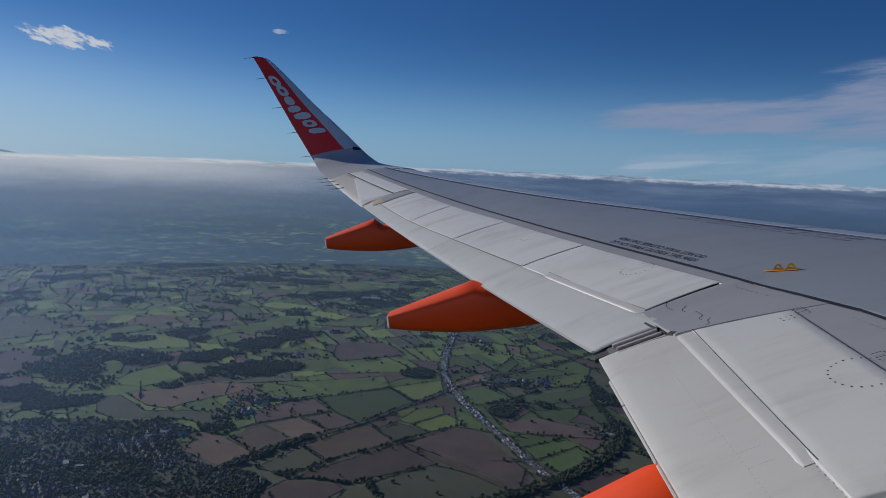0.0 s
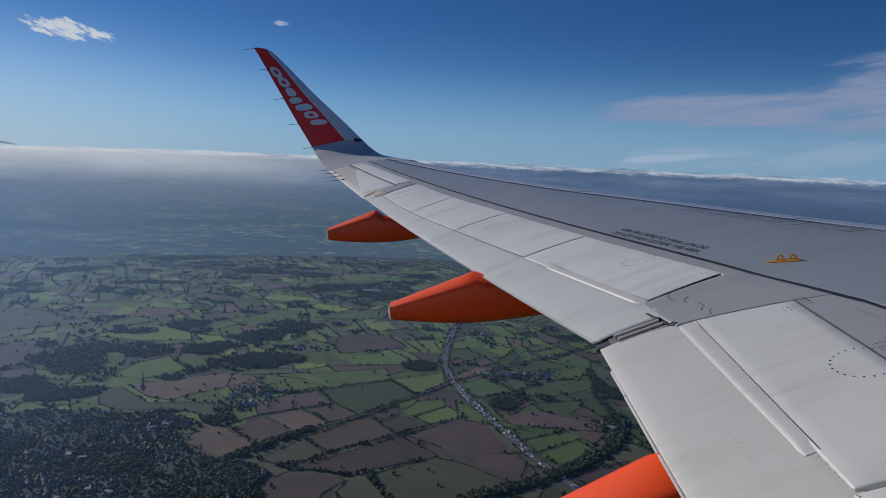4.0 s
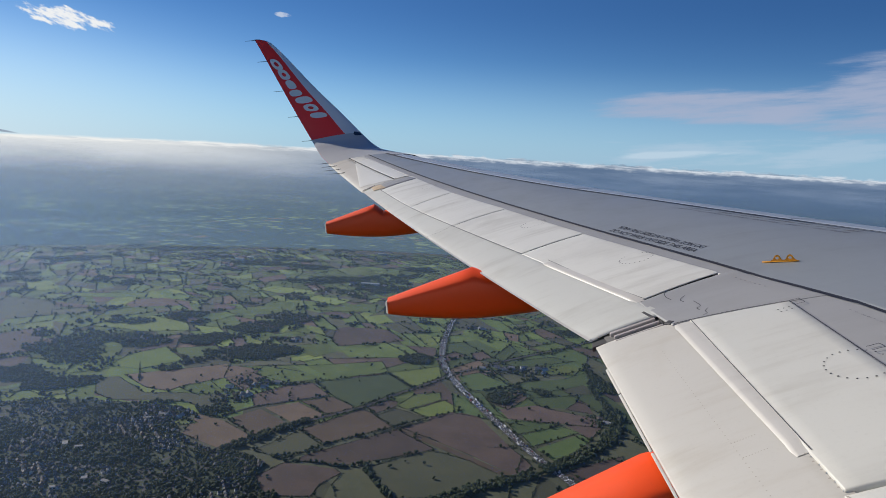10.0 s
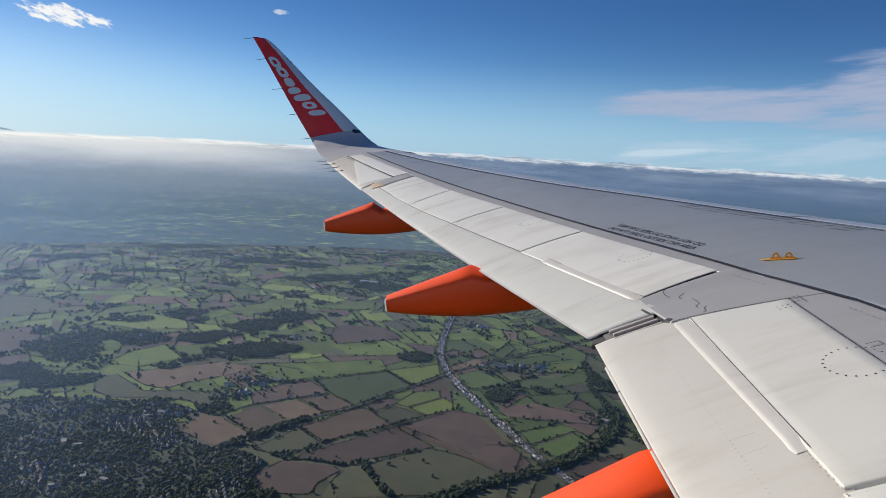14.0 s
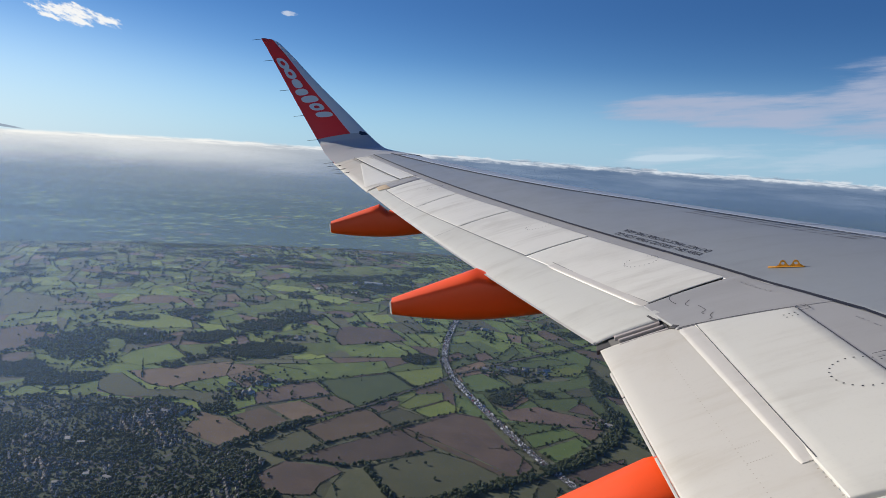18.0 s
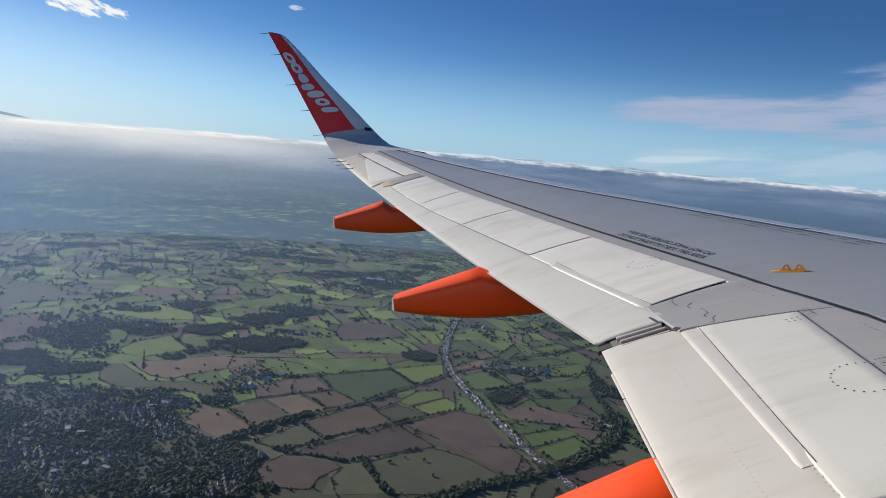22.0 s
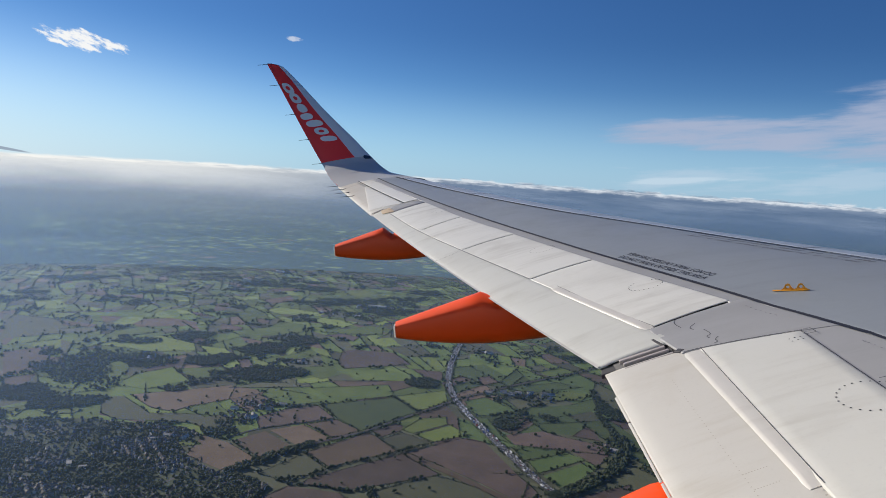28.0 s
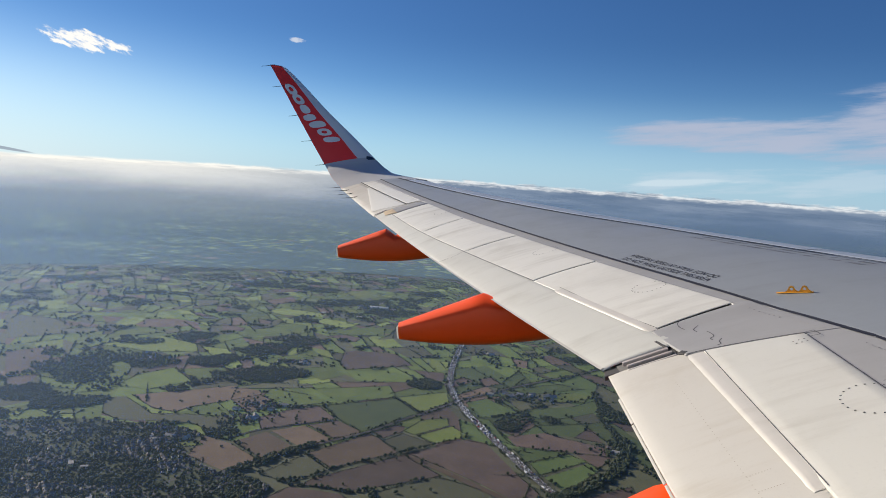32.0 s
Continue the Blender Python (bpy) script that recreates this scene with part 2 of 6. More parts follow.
def paint(name, colour, stain, rough=0.38, streaks=0.5, coat=0.0, metal=0.0):
    """Aircraft paint: faint mottling, and streaks of dirt along the airflow."""

    def build(n):
        p = spot(n)
        mottle = n.noise(p, 2.2, 5.0, 0.6)
        flow = n.noise(n.stretch(p, 7.0, 0.9, 3.0), 1.0, 5.0, 0.6)
        speck = n.noise(p, 60.0, 2.0, 0.5)
        dirt = n.math("MULTIPLY", n.math("ADD", n.ramp(flow, 0.48, 0.78), n.math("MULTIPLY", n.ramp(mottle, 0.5, 0.8), 0.7)), streaks, clamp=True)
        c = n.mix(dirt, colour, stain)
        smudge = n.noise(n.stretch(p, 1.0, 0.55, 1.0), 1.15, 6.0, 0.62)
        c = n.mix(n.math("MULTIPLY", n.ramp(smudge, 0.50, 0.72), streaks * 0.75), c, stain)
        c = n.mix(n.math("MULTIPLY", n.ramp(speck, 0.55, 0.8), 0.05), c, (0.1, 0.09, 0.08, 1))
        r = n.math("ADD", n.math("MULTIPLY", mottle, 0.22), rough - 0.11)
        wave = n.math("ADD", n.noise(p, 1.3, 2.0), n.math("MULTIPLY", speck, 0.02))
        return surface(n, c, r, metal, wave, 0.002, coat)

    return material(name, build)


MAT = {}
MAT["wing_grey"] = paint("wing_grey", (0.262, 0.284, 0.304, 1), (0.212, 0.226, 0.240, 1), 0.36, 0.5)
MAT["panel_grey"] = paint("panel_grey", (0.325, 0.325, 0.328, 1), (0.27, 0.266, 0.262, 1), 0.42, 0.5)
# one pale paint, split to put the light's fall into colour: outboard brighter
MAT["panel_pale_lit"] = paint("panel_pale_lit", (0.68, 0.675, 0.630, 1), (0.44, 0.425, 0.38, 1), 0.40, 0.55)
MAT["panel_pale_dim"] = paint("panel_pale_dim", (0.59, 0.587, 0.545, 1), (0.46, 0.445, 0.40, 1), 0.40, 0.55)
MAT["flap_light"] = paint("flap_light", (0.552, 0.535, 0.492, 1), (0.44, 0.405, 0.345, 1), 0.42, 0.6)
MAT["flap_pale"] = paint("flap_pale", (0.575, 0.578, 0.540, 1), (0.435, 0.428, 0.39, 1), 0.42, 0.6)
MAT["lip_white"] = paint("lip_white", (0.60, 0.58, 0.54, 1), (0.46, 0.43, 0.39, 1), 0.35, 0.5)
MAT["slat_metal"] = paint("slat_metal", (0.43, 0.485, 0.56, 1), (0.37, 0.42, 0.49, 1), 0.42, 0.35, 0.0, 0.30)
MAT["seal"] = paint("seal", (0.045, 0.045, 0.05, 1), (0.09, 0.085, 0.08, 1), 0.7, 0.5)
MAT["line_black"] = paint("line_black", (0.022, 0.022, 0.03, 1), (0.05, 0.05, 0.055, 1), 0.55, 0.4)
MAT["print_grey"] = paint("print_grey", (0.075, 0.075, 0.085, 1), (0.15, 0.15, 0.155, 1), 0.6, 0.6)
MAT["orange"] = paint("orange", (0.99, 0.086, 0.003, 1), (0.90, 0.070, 0.003, 1), 0.45, 0.35, 0.06)
MAT["red_orange"] = paint("red_orange", (0.92, 0.040, 0.030, 1), (0.82, 0.035, 0.026, 1), 0.40, 0.25, 0.10)
# one tip grey, light put into its colour: shaded edge paler, sunlit blend darker
MAT["tip_pale"] = paint("tip_pale", (0.66, 0.68, 0.70, 1), (0.58, 0.60, 0.62, 1), 0.4, 0.3)
MAT["tip_grey"] = paint("tip_grey", (0.45, 0.46, 0.475, 1), (0.40, 0.405, 0.415, 1), 0.4, 0.4)
MAT["white_mark"] = paint("white_mark", (0.78, 0.78, 0.77, 1), (0.66, 0.65, 0.63, 1), 0.4, 0.3)
MAT["hook_yellow"] = paint("hook_yellow", (0.80, 0.36, 0.02, 1), (0.55, 0.22, 0.02, 1), 0.5, 0.6)
MAT["bare_metal"] = paint("bare_metal", (0.46, 0.42, 0.40, 1), (0.24, 0.20, 0.18, 1), 0.5, 0.7, 0.0, 0.15)
MAT["rivet_tan"] = paint("rivet_tan", (0.40, 0.37, 0.32, 1), (0.34, 0.31, 0.27, 1), 0.6, 0.5)
MAT["fresh_white"] = paint("fresh_white", (0.66, 0.66, 0.63, 1), (0.55, 0.54, 0.50, 1), 0.40, 0.4)
MAT["stencil_faint"] = paint("stencil_faint", (0.15, 0.15, 0.17, 1), (0.20, 0.20, 0.21, 1), 0.6, 0.6)
MAT["rod_dark"] = paint("rod_dark", (0.03, 0.03, 0.035, 1), (0.07, 0.07, 0.07, 1), 0.6, 0.3)
MAT["patch_tan"] = paint("patch_tan", (0.52, 0.40, 0.26, 1), (0.42, 0.33, 0.22, 1), 0.5, 0.6)
MAT["fuselage_white"] = paint("fuselage_white", (0.78, 0.78, 0.78, 1), (0.7, 0.7, 0.69, 1), 0.35, 0.3, 0.3)
MAT["lens_glass"] = paint("lens_glass", (0.03, 0.04, 0.06, 1), (0.05, 0.06, 0.08, 1), 0.08, 0.1, 1.0)


def field_material(name, a, b, furrow=0.0, wave_size=0.35):
    """Grass or soil, mottled at two scales, some with tractor lines, each field a little different."""

    def build(n):
        p = spot(n)
        info = n.math("FRACT", n.math("ADD", n.add("ShaderNodeObjectInfo").outputs["Random"], n.add("ShaderNodeNewGeometry").outputs["Random Per Island"]))
        broad = n.noise(p, 0.012, 4.0, 0.6)
        fine = n.noise(p, 0.12, 5.0, 0.7)
        c = n.mix(n.ramp(broad, 0.3, 0.7), a, b)
        tone = n.math("ADD", n.math("MULTIPLY", info, 0.85), 0.75)
        tone = n.math("MULTIPLY", tone, n.math("ADD", n.math("MULTIPLY", fine, 0.5), 0.75))
        if furrow:
            w = n.add("ShaderNodeTexWave")
            n.put(w.inputs["Vector"], p)
            w.inputs["Scale"].default_value, w.inputs["Distortion"].default_value = wave_size, 1.5
            tone = n.math("MULTIPLY", tone, n.math("ADD", n.math("MULTIPLY", w.outputs[1], furrow), 1.0 - furrow / 2))
        k = n.add("ShaderNodeCombineColor")
        for s in k.inputs[:3]:
            n.put(s, tone)
        c = n.mix(1.0, c, k.outputs[0], "MULTIPLY")
        return surface(n, c, 0.95, 0.0, fine, 0.6)

    return material(name, build)


FIELD = {
    "pasture": field_material("pasture", (0.070, 0.114, 0.019, 1), (0.100, 0.142, 0.028, 1), 0.10),
    "bright": field_material("bright_grass", (0.122, 0.168, 0.030, 1), (0.142, 0.184, 0.038, 1), 0.10),
    "meadow": field_material("meadow", (0.056, 0.064, 0.033, 1), (0.072, 0.076, 0.038, 1), 0.15),
    "stubble": field_material("stubble", (0.092, 0.063, 0.043, 1), (0.118, 0.082, 0.054, 1), 0.22, 0.2),
    "lush": field_material("lush_grass", (0.046, 0.080, 0.020, 1), (0.064, 0.098, 0.026, 1), 0.10),
    "garden": field_material("gardens", (0.030, 0.046, 0.020, 1), (0.052, 0.064, 0.032, 1), 0.0),
    "plough": field_material("ploughed_soil", (0.064, 0.044, 0.037, 1), (0.088, 0.060, 0.048, 1), 0.25, 0.2),
}


def leaf_material(name, a, b):
    def build(n):
        p = spot(n)
        isle = n.add("ShaderNodeNewGeometry").outputs["Random Per Island"]
        info = n.add("ShaderNodeObjectInfo").outputs["Random"]
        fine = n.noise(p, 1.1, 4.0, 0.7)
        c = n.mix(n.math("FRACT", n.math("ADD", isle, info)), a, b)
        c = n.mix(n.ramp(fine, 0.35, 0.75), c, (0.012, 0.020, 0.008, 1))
        return surface(n, c, 0.9, 0.0, fine, 0.8)

    return material(name, build)


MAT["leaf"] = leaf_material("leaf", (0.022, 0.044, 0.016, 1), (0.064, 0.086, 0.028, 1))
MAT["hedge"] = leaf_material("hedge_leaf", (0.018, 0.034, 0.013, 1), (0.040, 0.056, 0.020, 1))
MAT["bark"] = leaf_material("bark", (0.07, 0.05, 0.035, 1), (0.10, 0.075, 0.05, 1))


def plain(name, a, b, scale=0.3, rough=0.85, varied=0.0):
    def build(n):
        p = spot(n)
        c = n.mix(n.ramp(n.noise(p, scale, 5.0, 0.65), 0.3, 0.7), a, b)
        if varied:
            info = n.add("ShaderNodeObjectInfo").outputs["Random"]
            h = n.add("ShaderNodeHueSaturation")
            n.put(h.inputs["Value"], n.math("ADD", n.math("MULTIPLY", info, varied), 1.0 - varied / 2))
            n.put(h.inputs["Color"], c)
            c = h.outputs[0]
        return surface(n, c, rough, 0.0, n.noise(p, scale * 6, 3.0), 0.02)

    return material(name, build)


MAT["asphalt"] = plain("asphalt", (0.050, 0.050, 0.053, 1), (0.075, 0.073, 0.072, 1), 0.08)
MAT["concrete"] = plain("concrete", (0.26, 0.25, 0.24, 1), (0.34, 0.33, 0.31, 1), 0.2)
MAT["road_paint"] = plain("road_paint", (0.62, 0.62, 0.60, 1), (0.75, 0.75, 0.73, 1), 0.5)
MAT["ballast"] = plain("ballast", (0.060, 0.056, 0.052, 1), (0.090, 0.082, 0.074, 1), 0.1)
MAT["shed_white"] = plain("shed_white", (0.60, 0.60, 0.59, 1), (0.70, 0.70, 0.69, 1), 0.1, 0.6, 0.2)
MAT["water"] = plain("water", (0.02, 0.03, 0.035, 1), (0.03, 0.045, 0.05, 1), 0.05, 0.05)
MAT["brickwork"] = plain("brickwork", (0.15, 0.11, 0.085, 1), (0.21, 0.155, 0.12, 1), 0.6, 0.9, 0.5)
MAT["render_white"] = plain("render_white", (0.66, 0.64, 0.60, 1), (0.76, 0.74, 0.70, 1), 0.4, 0.8, 0.3)
MAT["roof_tile"] = plain("roof_tile", (0.052, 0.045, 0.042, 1), (0.085, 0.070, 0.062, 1), 0.8, 0.75, 0.7)
MAT["roof_slate"] = plain("roof_slate", (0.075, 0.075, 0.078, 1), (0.12, 0.117, 0.115, 1), 0.8, 0.95, 0.6)
MAT["far_wall"] = leaf_material("far_wall", (0.14, 0.12, 0.11, 1), (0.80, 0.79, 0.76, 1))
MAT["roof_sheet"] = plain("roof_sheet", (0.24, 0.235, 0.225, 1), (0.34, 0.33, 0.31, 1), 0.3, 0.9, 0.4)
MAT["rubber"] = plain("rubber", (0.02, 0.02, 0.02, 1), (0.035, 0.035, 0.035, 1), 2.0)
MAT["car_glass"] = plain("car_glass", (0.02, 0.025, 0.03, 1), (0.03, 0.035, 0.04, 1), 1.0, 0.08)


def car_paint(n, info=None):
    info = info or n.add("ShaderNodeObjectInfo").outputs["Random"]
    r = n.add("ShaderNodeValToRGB")
    r.color_ramp.interpolation = "CONSTANT"
    stops = [(0.0, (0.80, 0.80, 0.80)), (0.56, (0.50, 0.51, 0.53)), (0.68, (0.03, 0.03, 0.035)), (0.78, (0.16, 0.17, 0.19)), (0.86, (0.04, 0.09, 0.25)), (0.92, (0.42, 0.03, 0.025)), (0.96, (0.62, 0.60, 0.52))]
    r.color_ramp.elements[0].color = stops[0][1] + (1,)
    r.color_ramp.elements[1].position, r.color_ramp.elements[1].color = stops[1][0], stops[1][1] + (1,)
    for at, c in stops[2:]:
        r.color_ramp.elements.new(at).color = c + (1,)
    n.put(r.inputs[0], info)
    return surface(n, r.outputs[0], 0.25, 0.0, None, 0, 0.6)


MAT["car_paint"] = material("car_paint", car_paint)
MAT["far_paint"] = material("far_paint", lambda n: car_paint(n, n.add("ShaderNodeNewGeometry").outputs["Random Per Island"]))


# ---- helpers for meshes ----
def link_mesh(name, bm, mat, parent=None, label="", smooth=True):
    me = bpy.data.meshes.new(name)
    bm.to_mesh(me)
    bm.free()
    me.materials.append(mat)
    if smooth:
        me.polygons.foreach_set("use_smooth", [True] * len(me.polygons))
    ob = new(name, me)
    if parent:
        ob.parent = parent
    if label:
        ob["label"] = label
    return ob


def part(name, bm, mat, parent, label="", smooth=True):
    return link_mesh(name, bm, mat, parent, label, smooth)


def raw_mesh(name, verts, faces, mat):
    """A mesh from arrays of vertices and of triangles or quads."""
    verts, faces = np.asarray(verts, np.float32), np.asarray(faces, np.int32)
    me = bpy.data.meshes.new(name)
    me.vertices.add(len(verts))
    me.vertices.foreach_set("co", verts.ravel())
    k = faces.shape[1]
    me.loops.add(faces.size)
    me.loops.foreach_set("vertex_index", faces.ravel())
    me.polygons.add(len(faces))
    me.polygons.foreach_set("loop_start", np.arange(0, faces.size, k, dtype=np.int32))
    me.update(calc_edges=True)
    me.validate()
    me.materials.append(mat)
    return me


def grid_mesh(rows, close_u=False):
    """A bmesh skin over rows of points, all of one length."""
    bm = bmesh.new()
    vs = [[bm.verts.new(p) for p in row] for row in rows]
    for a, b in zip(vs, vs[1:]):
        n = len(a)
        for i in range(n if close_u else n - 1):
            bm.faces.new((a[i], a[(i + 1) % n], b[(i + 1) % n], b[i]))
    return bm


def box(bm, x0, x1, y0, y1, z0, z1):
    v = [bm.verts.new(p) for p in itertools.product((x0, x1), (y0, y1), (z0, z1))]
    for f in ((0, 1, 3, 2), (4, 6, 7, 5), (0, 4, 5, 1), (2, 3, 7, 6), (0, 2, 6, 4), (1, 5, 7, 3)):
        bm.faces.new([v[i] for i in f])
    return v


# ---- the aircraft's wing, in the aircraft's own axes: x to its right, y ahead, z up ----
CRAFT = Matrix.Translation((0, 0, ALT)) @ pose(0, 0, 0, 8.863, -3.272, 0.558) @ Matrix.Translation((1.791, 6.591, -1.573))


def y_lead(s):
    return -2.4246 - (s - 6.45) * 0.509


def y_trail(s):
    return -5.8424 - max(0.0, s - 6.45) * 0.3293


def z_mid(s):
    return 0.12177 * (s - 2) + 0.00363 * (s - 2) ** 2


def height(s, y):
    """Height of the upper skin, s metres out from the centreline, at y."""
    lead, trail = y_lead(s), y_trail(s)
    chord = lead - trail
    c = min(max((lead - y) / chord, 1e-4), 0.9999)
    return z_mid(s) + chord * (0.1157 * 1.9 * c**0.585 * (1 - c) ** 0.83 + 0.03065 * (1 - (lead - y) / chord))


def skin(s, y, lift=0.0):
    return (-s, y, height(s, y) + lift)


def along(points, t):
    """The point at 0..1 along a smooth line through the points."""
    n = len(points) - 1
    k = min(int(t * n), n - 1)
    f = t * n - k
    p = [Vector(points[min(max(i, 0), n)]) for i in (k - 1, k, k + 1, k + 2)]
    return 0.5 * (2 * p[1] + (p[2] - p[0]) * f + (2 * p[0] - 5 * p[1] + 4 * p[2] - p[3]) * f**2 + (3 * p[1] - p[0] - 3 * p[2] + p[3]) * f**3)


def steps(n, rim=0.012):
    return [0.0, rim] + [rim + (1 - 2 * rim) * i / n for i in range(1, n)] + [1 - rim, 1.0]


def panel(name, front_in, front_out, back_out, back_in, lift, mat, parent, label="", nu=10, nv=8, thick=0.03, drop=0.004):
    """A skin panel between four corners (s, y), laid on the wing's upper surface, with rolled edges and a rim."""
    rows = []
    us, vs = steps(nu, 0.006), steps(nv, 0.012)
    for j, v in enumerate([-1] + vs + [2]):
        vv = min(max(v, 0), 1)
        row = []
        for i, u in enumerate([-1] + us + [2]):
            uu = min(max(u, 0), 1)
            s = (front_in[0] * (1 - uu) + front_out[0] * uu) * (1 - vv) + (back_in[0] * (1 - uu) + back_out[0] * uu) * vv
            y = (front_in[1] * (1 - uu) + front_out[1] * uu) * (1 - vv) + (back_in[1] * (1 - uu) + back_out[1] * uu) * vv
            down = thick if (u in (-1, 2) or v in (-1, 2)) else drop if (uu in (0, 1) or vv in (0, 1)) else 0
            row.append(skin(s, y, lift - down))
        rows.append(row)
    bm = grid_mesh(rows)
    bmesh.ops.recalc_face_normals(bm, faces=bm.faces)
    return part(name, bm, mat, parent, label)


def strip(bm, points, wide, lift):
    """A thin band on the skin along points (s, y)."""
    n = max(8, 6 * len(points))
    pts = [along([(*p, 0) for p in points], i / n) for i in range(n + 1)]
    rows = []
    for i, p in enumerate(pts):
        d = pts[min(i + 1, n)] - pts[max(i - 1, 0)]
        side = Vector((-d.y, d.x)).normalized() * wide / 2
        rows.append([skin(p.x + side.x, p.y + side.y, lift), skin(p.x - side.x, p.y - side.y, lift)])
    a = [[bm.verts.new(q) for q in r] for r in rows]
    for r, q in zip(a, a[1:]):
        bm.faces.new((r[0], r[1], q[1], q[0]))


def dot(bm, s, y, r, lift):
    ring = [bm.verts.new(skin(s + r * math.cos(k * math.pi / 4), y + r * math.sin(k * math.pi / 4), lift)) for k in range(8)]
    bm.faces.new(ring[::-1])


wing = new("aircraft_wing")
wing.matrix_world = CRAFT
tagged(wing, "light grey airliner wing with orange flap fairings, upturned red tip", "aircraft wing")

SPAN = [1.3] + [2.0 + 0.5 * i for i in range(30)]


def build_core():
    """The wing's dark inner body, which shows only in the gaps between the panels."""
    rows = []
    for s in SPAN:
        lead, trail = y_lead(s), y_trail(s)
        chord = lead - trail
        row = []
        for i in range(15):
            c = 0.97 - 0.95 * (i / 14)
            row.append(skin(s, lead - c * chord, -0.022 - 0.03 * (1 - c) * 0.3))
        for i in range(15):
            c = 0.02 + 0.95 * (i / 14)
            row.append((-s, lead - c * chord, z_mid(s) + chord * (0.03065 * (1 - c) - 0.09 * c**0.5 * (1 - c) ** 0.7) - 0.025))
        rows.append(row)
    bm = grid_mesh(rows, True)
    bmesh.ops.recalc_face_normals(bm, faces=bm.faces)
    part("wing_core", bm, MAT["seal"], wing, "dark sealant in the gaps between the skin panels")
    rows = []
    for s in SPAN:
        lead, trail = y_lead(s), y_trail(s)
        chord = lead - trail
        rows.append([(-s, lead - c * chord, z_mid(s) + chord * (0.03065 * (1 - c) - 0.09 * c**0.5 * (1 - c) ** 0.7) - 0.032) for c in [0.03 + 0.93 * i / 14 for i in range(15)]])
    part("lower_skin", grid_mesh(rows), MAT["wing_grey"], wing)


build_core()

SLAT_END = [(2.2, 0.205), (7.19, 0.235), (9.33, 0.225), (10.78, 0.262), (12.83, 0.28), (15.6, 0.30), (16.6, 0.30)]


def slat_y(s):
    for (a, ca), (b, cb) in zip(SLAT_END, SLAT_END[1:]):
        if s <= b or b == 16.6:
            c = ca + (cb - ca) * (s - a) / (b - a)
            return y_lead(s) - c * (y_lead(s) - y_trail(s))


def build_slat(s0, s1):
    """One slat: the rounded nose of the wing from the lower side over the top."""
    rows = []
    n = max(4, int((s1 - s0) / 0.35))
    for i in range(n + 1):
        s = s0 + (s1 - s0) * i / n
        lead, trail = y_lead(s), y_trail(s)
        chord = lead - trail
        c1 = (lead - slat_y(s)) / chord
        row = [skin(s, lead - c1 * chord, -0.02)]
        for j in range(13):
            c = c1 * (1 - j / 12) ** 2
            row.append(skin(s, lead - c * chord, -0.003 if j == 0 else 0.0))
        for j in range(1, 7):
            c = 0.11 * (j / 6) ** 2
            row.append((-s, lead - c * chord, z_mid(s) + chord * (0.03065 * (1 - c) - 0.09 * c**0.5 * (1 - c) ** 0.7)))
        rows.append(row)
    bm = grid_mesh(rows)
    bmesh.ops.recalc_face_normals(bm, faces=bm.faces)
    part("slat", bm, MAT["slat_metal"], wing, "bare metal leading-edge slat")


for s0, s1 in ((1.3, 5.2), (5.215, 7.9), (7.915, 10.6), (10.615, 13.3), (13.315, 16.0)):
    build_slat(s0, s1)


def line_y(points, s):
    for (a, ya), (b, yb) in zip(points, points[1:]):
        if s <= b or b == points[-1][0]:
            return ya + (yb - ya) * (s - a) / (b - a)


HINGE = [(2.2, -4.82), (4.16, -4.816), (5.0, -4.779), (5.9, -4.736), (6.707, -4.871), (8.367, -5.485), (9.975, -6.075), (11.51, -6.665), (13.08, -7.215), (16.5, -8.45)]
BLACK = [(2.2, -4.06), (5.703, -4.497), (6.771, -4.789), (9.05, -5.614), (12.183, -6.770), (16.45, -8.33)]


def wide_skin(name, edge_a, edge_b, s0, s1, mat, label, lift=0.0):
    """A long skin plate from one spanwise edge to another."""
    n = int((s1 - s0) / 0.25)
    rows = []
    for i in range(n + 1):
        s = s0 + (s1 - s0) * i / n
        a, b = edge_a(s), edge_b(s)
        rows.append([skin(s, a, lift - 0.03), skin(s, a, lift - 0.0003)] + [skin(s, a + (b - a) * t, lift) for t in (0.03, 0.2, 0.4, 0.6, 0.8, 0.97)] + [skin(s, b, lift - 0.0003), skin(s, b, lift - 0.03)])
    bm = grid_mesh(rows)
    bmesh.ops.recalc_face_normals(bm, faces=bm.faces)
    return part(name, bm, mat, wing, label)


wide_skin("box_skin", lambda s: slat_y(s) - 0.018, lambda s: line_y(BLACK, s) + 0.0, 1.3, 16.5, MAT["wing_grey"], "mid-grey painted skin of the wing box")
wide_skin("rear_skin", lambda s: line_y(BLACK, s) - 0.004, lambda s: line_y(HINGE, s) - 0.004, 5.91, 16.5, MAT["panel_grey"], "grey strip ahead of the spoilers")
wide_skin("inner_skin", lambda s: line_y(BLACK, s) - 0.004, lambda s: line_y(HINGE, s) - 0.022, 1.3, 5.91, MAT["panel_grey"], "grey skin ahead of the inner spoiler")

bm = bmesh.new()
strip(bm, BLACK[1:], 0.027, 0.0045)
strip(bm, BLACK[:2], 0.022, 0.0045)
part("walkway_line", bm, MAT["line_black"], wing, "black painted walkway line")

